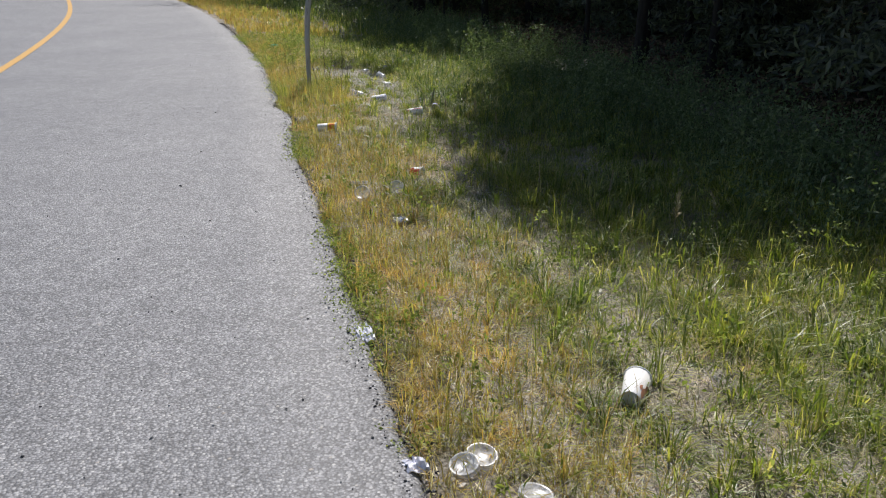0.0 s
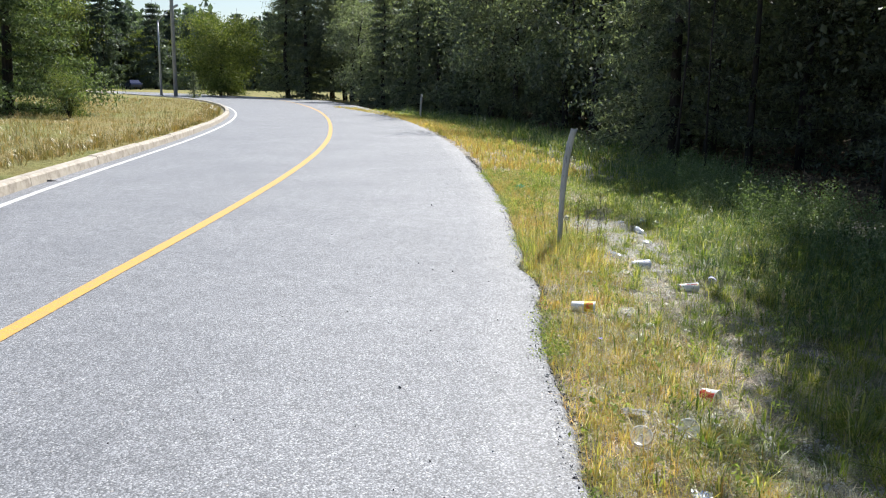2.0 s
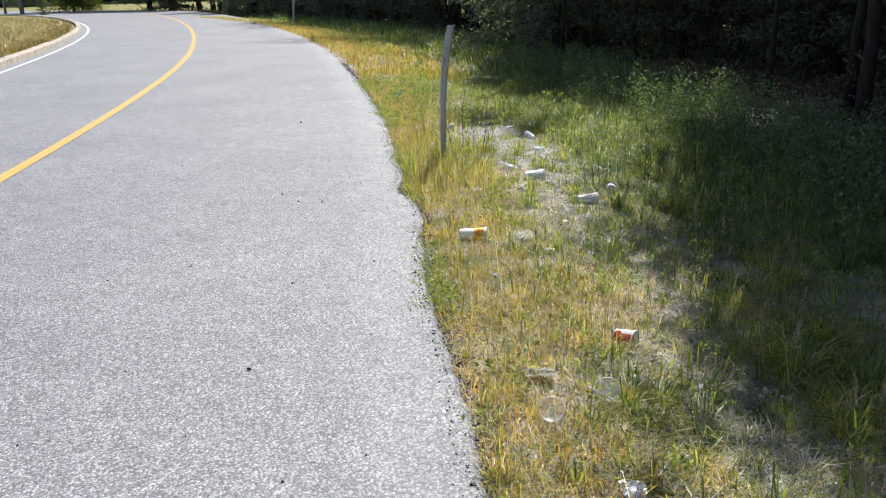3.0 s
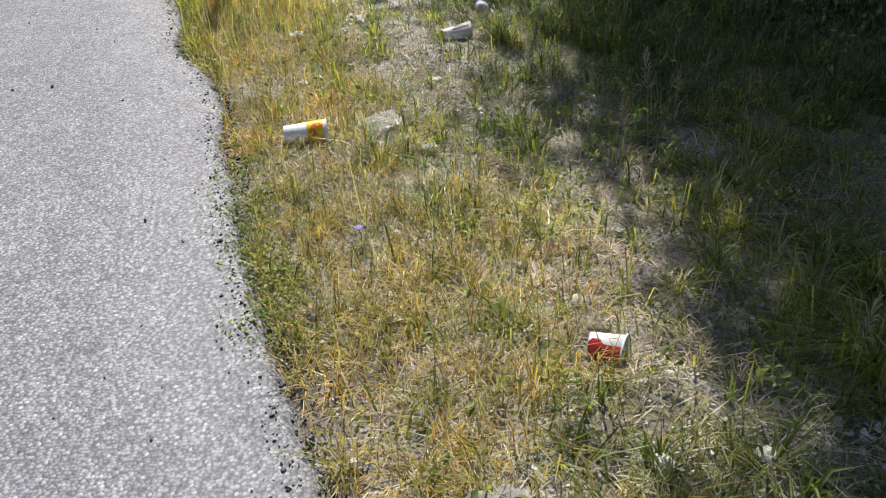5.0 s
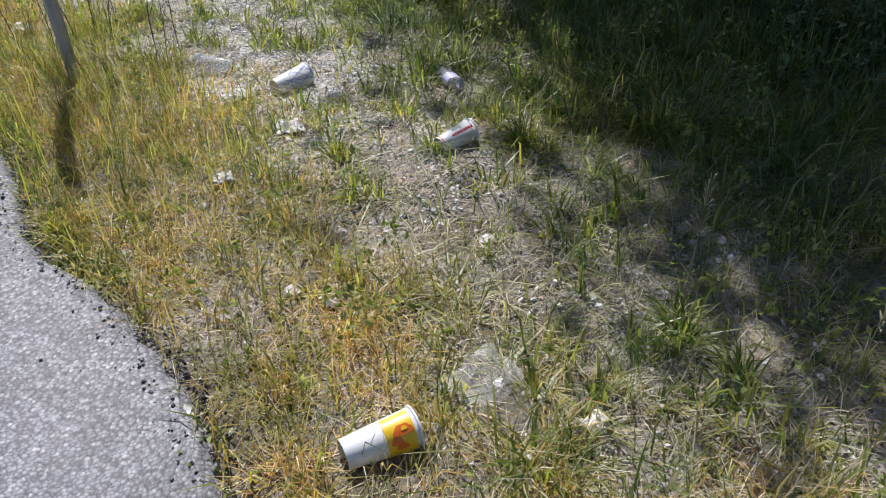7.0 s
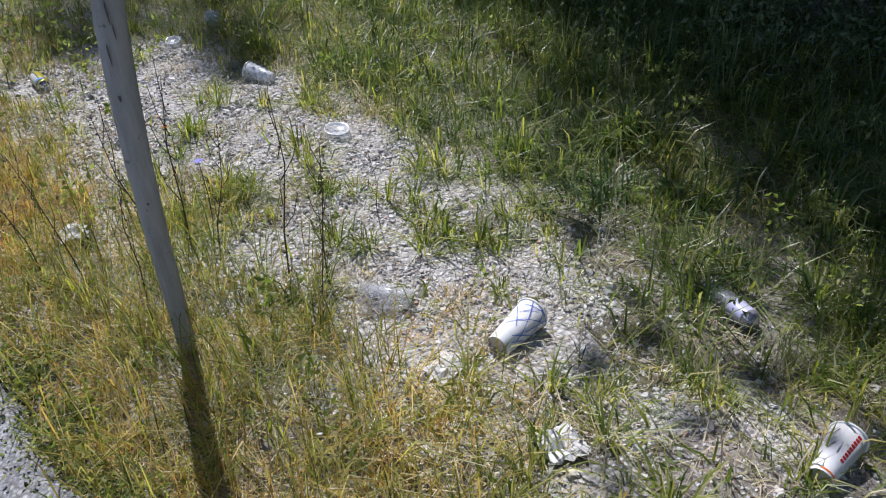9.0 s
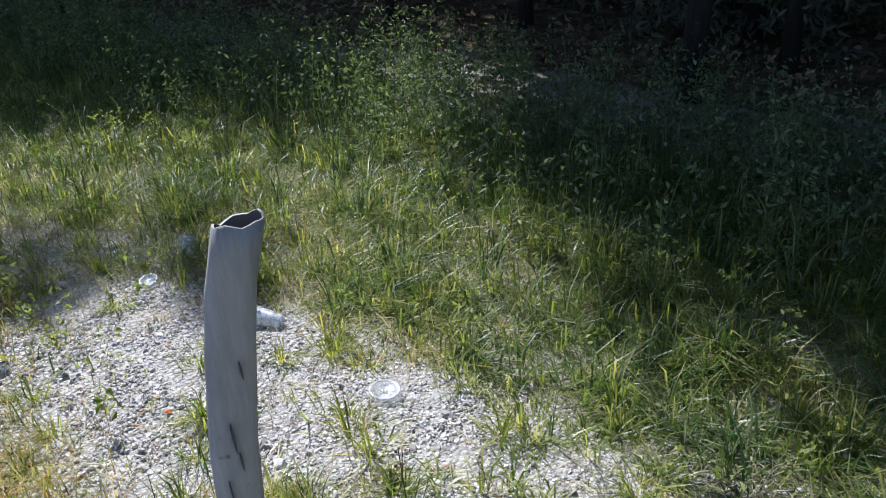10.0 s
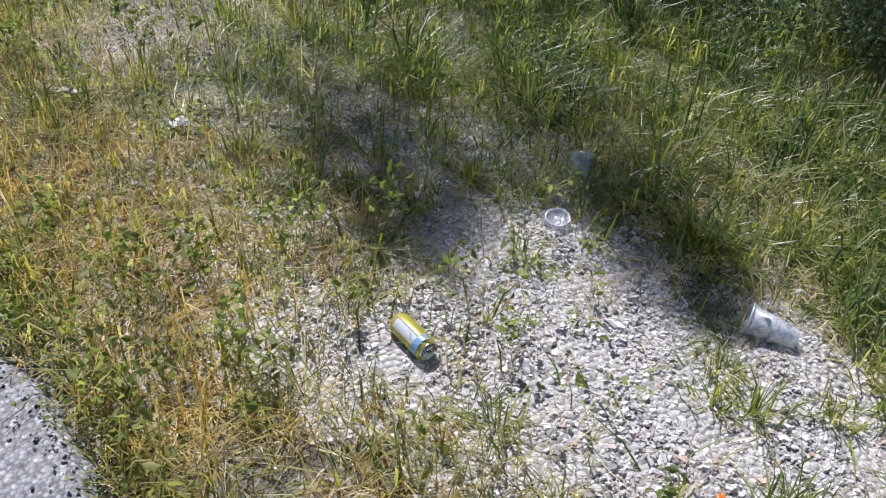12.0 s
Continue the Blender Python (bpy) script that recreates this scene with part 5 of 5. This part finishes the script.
def bottle(label, x, y, turn, L=0.2, r=0.032, mat=CLEAR, label_mat=None, crush=0.12, up=0.0, pitch=0.0):
    """A crumpled drinks bottle lying on its side, neck towards local +x."""
    t = thing("plastic_bottle", label, "bottle", lying(x, y, turn, r, 0.004 - up, pitch), "discarded bottles")
    k = L / 0.2
    part("body", lathe([(0.0, 0.004), (0.002, r * 0.8), (0.012, r), (0.04 * k, r * 0.97), (0.05 * k, r * 0.93), (0.06 * k, r), (0.085 * k, r * 0.95), (0.11 * k, r), (0.135 * k, r * 0.9), (0.155 * k, r * 0.6), (0.17 * k, 0.0125), (0.178 * k, 0.0125)], 26, crush), mat, t)
    part("neck", lathe([(0.178 * k, 0.0125), (0.18 * k, 0.0155), (0.183 * k, 0.0125), (L, 0.0125), (L, 0.0105), (0.178 * k, 0.0105)], 18), mat, t)
    if label_mat:
        part("wrapper", lathe([(0.02 * k, r * 1.02), (0.05 * k, r * 0.99), (0.075 * k, r * 1.02)], 26, crush), label_mat, t, "torn printed wrapper")


bottle("crumpled clear bottle with a violet wrapper in the grass", -0.43, 7.57, 95, 0.19, 0.031, CLEAR, LABEL_VIOLET)
bottle("clear plastic bottle half hidden in tall grass", -1.335, 10.383, 250, 0.14, 0.036, CLEAR_BLUE, None, 0.08, 0.03, 55)
bottle("clear plastic bottle half hidden in tall grass", -1.32, 12.043, 60, 0.13, 0.033, CLEAR_BLUE, None, 0.1, 0.03, 50)
bottle("green plastic bottle lying in weeds", -3.247, 11.765, 75, 0.17, 0.031, GREEN_PET, None, 0.08, 0.02)


def can(x, y, turn, r=0.026, L=0.115):
    t = thing("drinks_can", "yellow and white drinks can lying on gravel", "can", lying(x, y, turn, r, 0.003))
    R = lambda q: r
    part("body", lathe([(0.0, r * 0.72), (0.004, r * 0.8), (0.011, r), (L - 0.012, r), (L - 0.003, r * 0.86)], 30, 0.02), CAN_YELLOW, t)
    part("top", lathe([(L - 0.003, r * 0.86), (L, r * 0.87), (L, r * 0.82), (L - 0.005, r * 0.78), (L - 0.006, 0.001)], 30), ALU, t, "bright aluminium end with a pull tab")
    part("bottom", lathe([(0.0, r * 0.72), (-0.001, r * 0.66), (0.006, r * 0.4), (0.008, 0.001)], 30), ALU, t, "domed aluminium end")
    part("printed_panel", patch(R, 0.016, L - 0.016, 1.9, 2.75, 0.0006), CAN_WHITE, t, "white printed panel")
    part("printed_line", patch(R, 0.012, L - 0.014, 1.75, 1.9, 0.0008, 2), INK_BLACK, t)
    part("printed_panel", patch(R, L - 0.030, L - 0.012, 1.2, 3.4, 0.001), m_plain("can_blue", (0.2, 0.36, 0.62), 0.3, 0.1), t, "blue printed band")
    bm = bmesh.new()
    bmesh.ops.create_cone(bm, cap_ends=True, segments=12, radius1=0.009, radius2=0.009, depth=0.0015)
    part("pull_tab", bm, ALU, t, m=pose(L - 0.003, 0.004, 0.004, 0, 90, 0))


can(-2.116, 9.838, -74)


def crumpled(name, label, category, x, y, size, mat, seed, flat=0.45, up=0.0, turn=0.0, long=1.0):
    """A crumpled sheet: a folded, faceted lump with torn rim."""
    q = np.random.default_rng(seed)
    bm = bmesh.new()
    n = 9
    g = [[None] * n for _ in range(n)]
    for i in range(n):
        for j in range(n):
            u, v = (i / (n - 1) - 0.5), (j / (n - 1) - 0.5)
            k = 1 - 0.35 * (abs(u) > 0.45) * q.random() - 0.35 * (abs(v) > 0.45) * q.random()
            z = flat * 0.5 * (abs(math.sin(5 * u + seed)) * abs(math.cos(4 * v + seed)) + 0.5 * q.random()) * (1 - 1.2 * max(abs(u), abs(v)))
            g[i][j] = bm.verts.new(((u * k + q.normal(0, 0.03)) * size * long, (v * k + q.normal(0, 0.03)) * size, z * size))
    for i in range(n - 1):
        for j in range(n - 1):
            bm.faces.new((g[i][j], g[i + 1][j], g[i + 1][j + 1], g[i][j + 1]))
    ob = part(name, bm, mat, smooth=False, m=pose(x, y, gz(x, y) + 0.008 + up, 0, 0, turn))
    sol = ob.modifiers.new("thickness", "SOLIDIFY")
    sol.thickness = 0.0012
    tagged(ob, label, category)


crumpled("foil_wrapper", "crumpled silver foil wrapper in dry grass", "wrapper", -0.273, 3.699, 0.085, FOIL, 1, 0.6, 0.02)
crumpled("paper_scrap", "crumpled white paper scrap among gravel", "paper", -1.097, 7.386, 0.105, SCRAP, 2, 0.5)
crumpled("paper_scrap", "folded white card scrap beside the cup", "paper", -1.233, 7.693, 0.085, SCRAP, 3, 0.5, 0, 30, 1.3)
crumpled("paper_scrap", "crumpled white paper in dry grass", "paper", -1.335, 7.062, 0.07, SCRAP, 4, 0.5, 0.01)
# white sheet in place of a piece of clear plastic litter
crumpled("paper_scrap", "crumpled white sheet near the post, standing in for dull clear plastic litter", "paper", -2.004, 8.547, 0.09, SCRAP, 5, 0.6, 0.02)
crumpled("paper_scrap", "thin white paper sliver in weeds", "paper", -2.721, 10.995, 0.06, SCRAP, 6, 0.4, 0.03, 70, 0.5)
crumpled("paper_scrap", "small white paper scrap on bare ground", "paper", -2.443, 10.785, 0.06, SCRAP, 7, 0.4, 0.015)
crumpled("plastic_film", "clear plastic film spread over dry grass", "plastic film", -0.897, 6.045, 0.15, FILM, 8, 0.12, 0.02, 30, 1.2)
crumpled("plastic_bag", "torn grey plastic bag caught in dry grass", "plastic bag", -0.602, 4.324, 0.08, BAG, 9, 0.35, 0.02, 10, 1.5)
crumpled("paper_scrap", "small white scrap at the asphalt edge", "paper", -3.77, 11.99, 0.09, SCRAP, 10, 0.7, 0.02)
crumpled("paper_scrap", "white tissue in the gravel", "paper", -1.069, 7.378, 0.06, SCRAP, 11, 0.5)
WRAP = m_plain("violet_white_wrapper", (0.72, 0.73, 0.82), 0.35, 0.2, 40.0)
crumpled("crushed_bottle", "crushed bottle in a violet and white wrapper at the asphalt edge", "bottle", -0.217, 2.271, 0.07, WRAP, 14, 0.9, 0.01, 112, 2.4)
crumpled("bottle_neck", "pale crushed bottle neck lying on the asphalt edge", "bottle piece", -0.238, 2.111, 0.045, SCRAP, 15, 0.7, 0.015, 40, 2.0)
crumpled("foil_wrapper", "small crumpled white foil at the asphalt edge", "wrapper", 0.058, 1.481, 0.07, WRAP, 16, 0.9, 0.01, 30)
crumpled("orange_scrap", "small bright orange scrap on gravel", "scrap", -1.691, 9.238, 0.02, INK_ORANGE, 12, 0.5)


def straw(x0, y0, x1, y1, z0, z1):
    t = thing("drinking_straw", "white plastic drinking straw lying across the grass", "straw", pose(0, 0, 0))
    a, b = Vector((x0, y0, gz(x0, y0) + z0)), Vector((x1, y1, gz(x1, y1) + z1))
    part("tube", tube([a, (a + b) / 2, b], [0.0032, 0.0032, 0.0032], 10), SCRAP, t)


straw(-0.442, 4.243, -0.286, 4.162, 0.05, 0.03)


def rock(x, y, size, seed):
    q = np.random.default_rng(seed)
    bm = bmesh.new()
    bmesh.ops.create_icosphere(bm, subdivisions=2, radius=size / 2)
    for v in bm.verts:
        v.co *= 1 + 0.16 * q.normal()
        v.co.z *= 0.62
    tagged(part("stone", bm, WHITE_STONE, smooth=False, m=pose(x, y, gz(x, y) + size * 0.16, 0, 0, seed * 40)), "pale angular stone half sunk in the verge", "stone", "pale stones")


WHITE_STONE = m_plain("white_stone", (0.68, 0.66, 0.62), 0.8, 0.3, 30.0)
for i, (x, y, sz) in enumerate(((-1.224, 6.483, 0.045), (-0.868, 6.035, 0.025), (-1.502, 6.139, 0.04), (-0.719, 5.878, 0.06), (-1.402, 6.954, 0.03), (-1.058, 6.723, 0.03), (-0.257, 4.441, 0.05), (-0.033, 4.484, 0.04), (-0.344, 5.006, 0.04), (-0.683, 6.589, 0.04))):
    rock(x, y, sz, i + 1)

# ---- far furniture ----
STEEL = m_plain("galvanised_steel", (0.42, 0.43, 0.44), 0.45, 0.2, 6.0, metal=0.6)
WOOD_POLE = m_plain("grey_pole_wood", (0.3, 0.3, 0.3), 0.85, 0.5, 4.0)


def pole(x, y, h, r, label):
    t = thing("utility_pole", label, "pole", pose(x, y, gz(x, y)))
    part("shaft", tube([(0, 0, -0.2), (0, 0, h * 0.5), (0, 0, h)], [r, r * 0.9, r * 0.75], 12), WOOD_POLE, t)


def street_lamp(x, y, h, reach, turn):
    t = thing("street_lamp", "slim grey steel street lamp with an angled arm", "street lamp", pose(x, y, gz(x, y), 0, 0, turn))
    part("column", tube([(0, 0, -0.2), (0, 0, h * 0.6), (0, 0, h)], [0.11, 0.09, 0.06], 12), STEEL, t)
    part("arm", tube([(0, 0, h - 0.1), (reach * 0.5, 0, h + reach * 0.45), (reach, 0, h + reach * 0.8)], [0.05, 0.045, 0.04], 8), STEEL, t)
    part("lamp_head", lathe([(0.0, 0.02), (0.1, 0.11), (0.5, 0.12), (0.62, 0.03)], 12), STEEL, t, m=pose(reach, 0, h + reach * 0.8, 0, -30, 0))
    part("base_plate", tube([(0, 0, 0.0), (0, 0, 0.12)], [0.2, 0.16], 12), STEEL, t)


CAR_PAINT = m_plain("dark_blue_paint", (0.03, 0.04, 0.09), 0.25, 0.05, 3.0, metal=0.3)
GLASS_DARK = m_plain("dark_window", (0.02, 0.025, 0.03), 0.08, 0.0)
TYRE = m_plain("tyre_rubber", (0.02, 0.02, 0.02), 0.85, 0.2)


def car(x, y, turn):
    t = thing("car", "dark blue car standing on the far road", "car", pose(x, y, gz(x, y) + 0.07, 0, 0, turn))
    prof = [(-2.2, 0.35), (-2.25, 0.75), (-2.1, 0.95), (-1.55, 1.02), (-0.95, 1.42), (0.55, 1.44), (1.15, 1.02), (2.05, 0.85), (2.2, 0.6), (2.15, 0.35)]
    bm = bmesh.new()
    rows = []
    for yy, k in ((-0.86, 0.93), (-0.82, 1.0), (0.82, 1.0), (0.86, 0.93)):
        rows.append([bm.verts.new((px, yy * (1 if pz < 1.1 else 0.84), 0.35 + (pz - 0.35) * k)) for px, pz in prof])
    for a, b in zip(rows, rows[1:]):
        for i in range(len(prof)):
            j = (i + 1) % len(prof)
            bm.faces.new((a[i], a[j], b[j], b[i]))
    bm.faces.new(rows[0][::-1])
    bm.faces.new(rows[-1])
    part("body", bm, CAR_PAINT, t, smooth=False)
    for sgn in (1, -1):
        for w in ([(-1.35, 1.04), (-0.9, 1.36), (-0.25, 1.37), (-0.25, 1.04)], [(-0.17, 1.04), (-0.17, 1.37), (0.5, 1.37), (0.95, 1.04)]):
            bm = bmesh.new()
            f = [bm.verts.new((px, sgn * (0.875 if pz < 1.1 else 0.75), pz)) for px, pz in w]
            bm.faces.new(f)
            part("side_window", bm, GLASS_DARK, t, smooth=False)
        for px in (-1.35, 1.38):
            wh = part("wheel", lathe([(-0.1, 0.18), (-0.1, 0.31), (-0.06, 0.33), (0.06, 0.33), (0.1, 0.31), (0.1, 0.18)], 20), TYRE, t, m=pose(px, sgn * 0.78, 0.27, 0, 0, 90))
            part("hub", lathe([(-0.09, 0.001), (-0.09, 0.18), (0.09, 0.18), (0.09, 0.001)], 16), STEEL, wh)


pole(-47.75, 59.5, 18.0, 0.17, "tall grey wooden utility pole beside the road bend")
street_lamp(-50.3, 60.7, 6.6, 1.3, 23)
car(-93.3, 105.5, 145)
crumpled("tyre_scrap", "torn black tyre scrap lying by the kerb", "tyre scrap", -9.06, 9.13, 0.4, TYRE, 21, 0.5, 0.0, 20, 1.5)
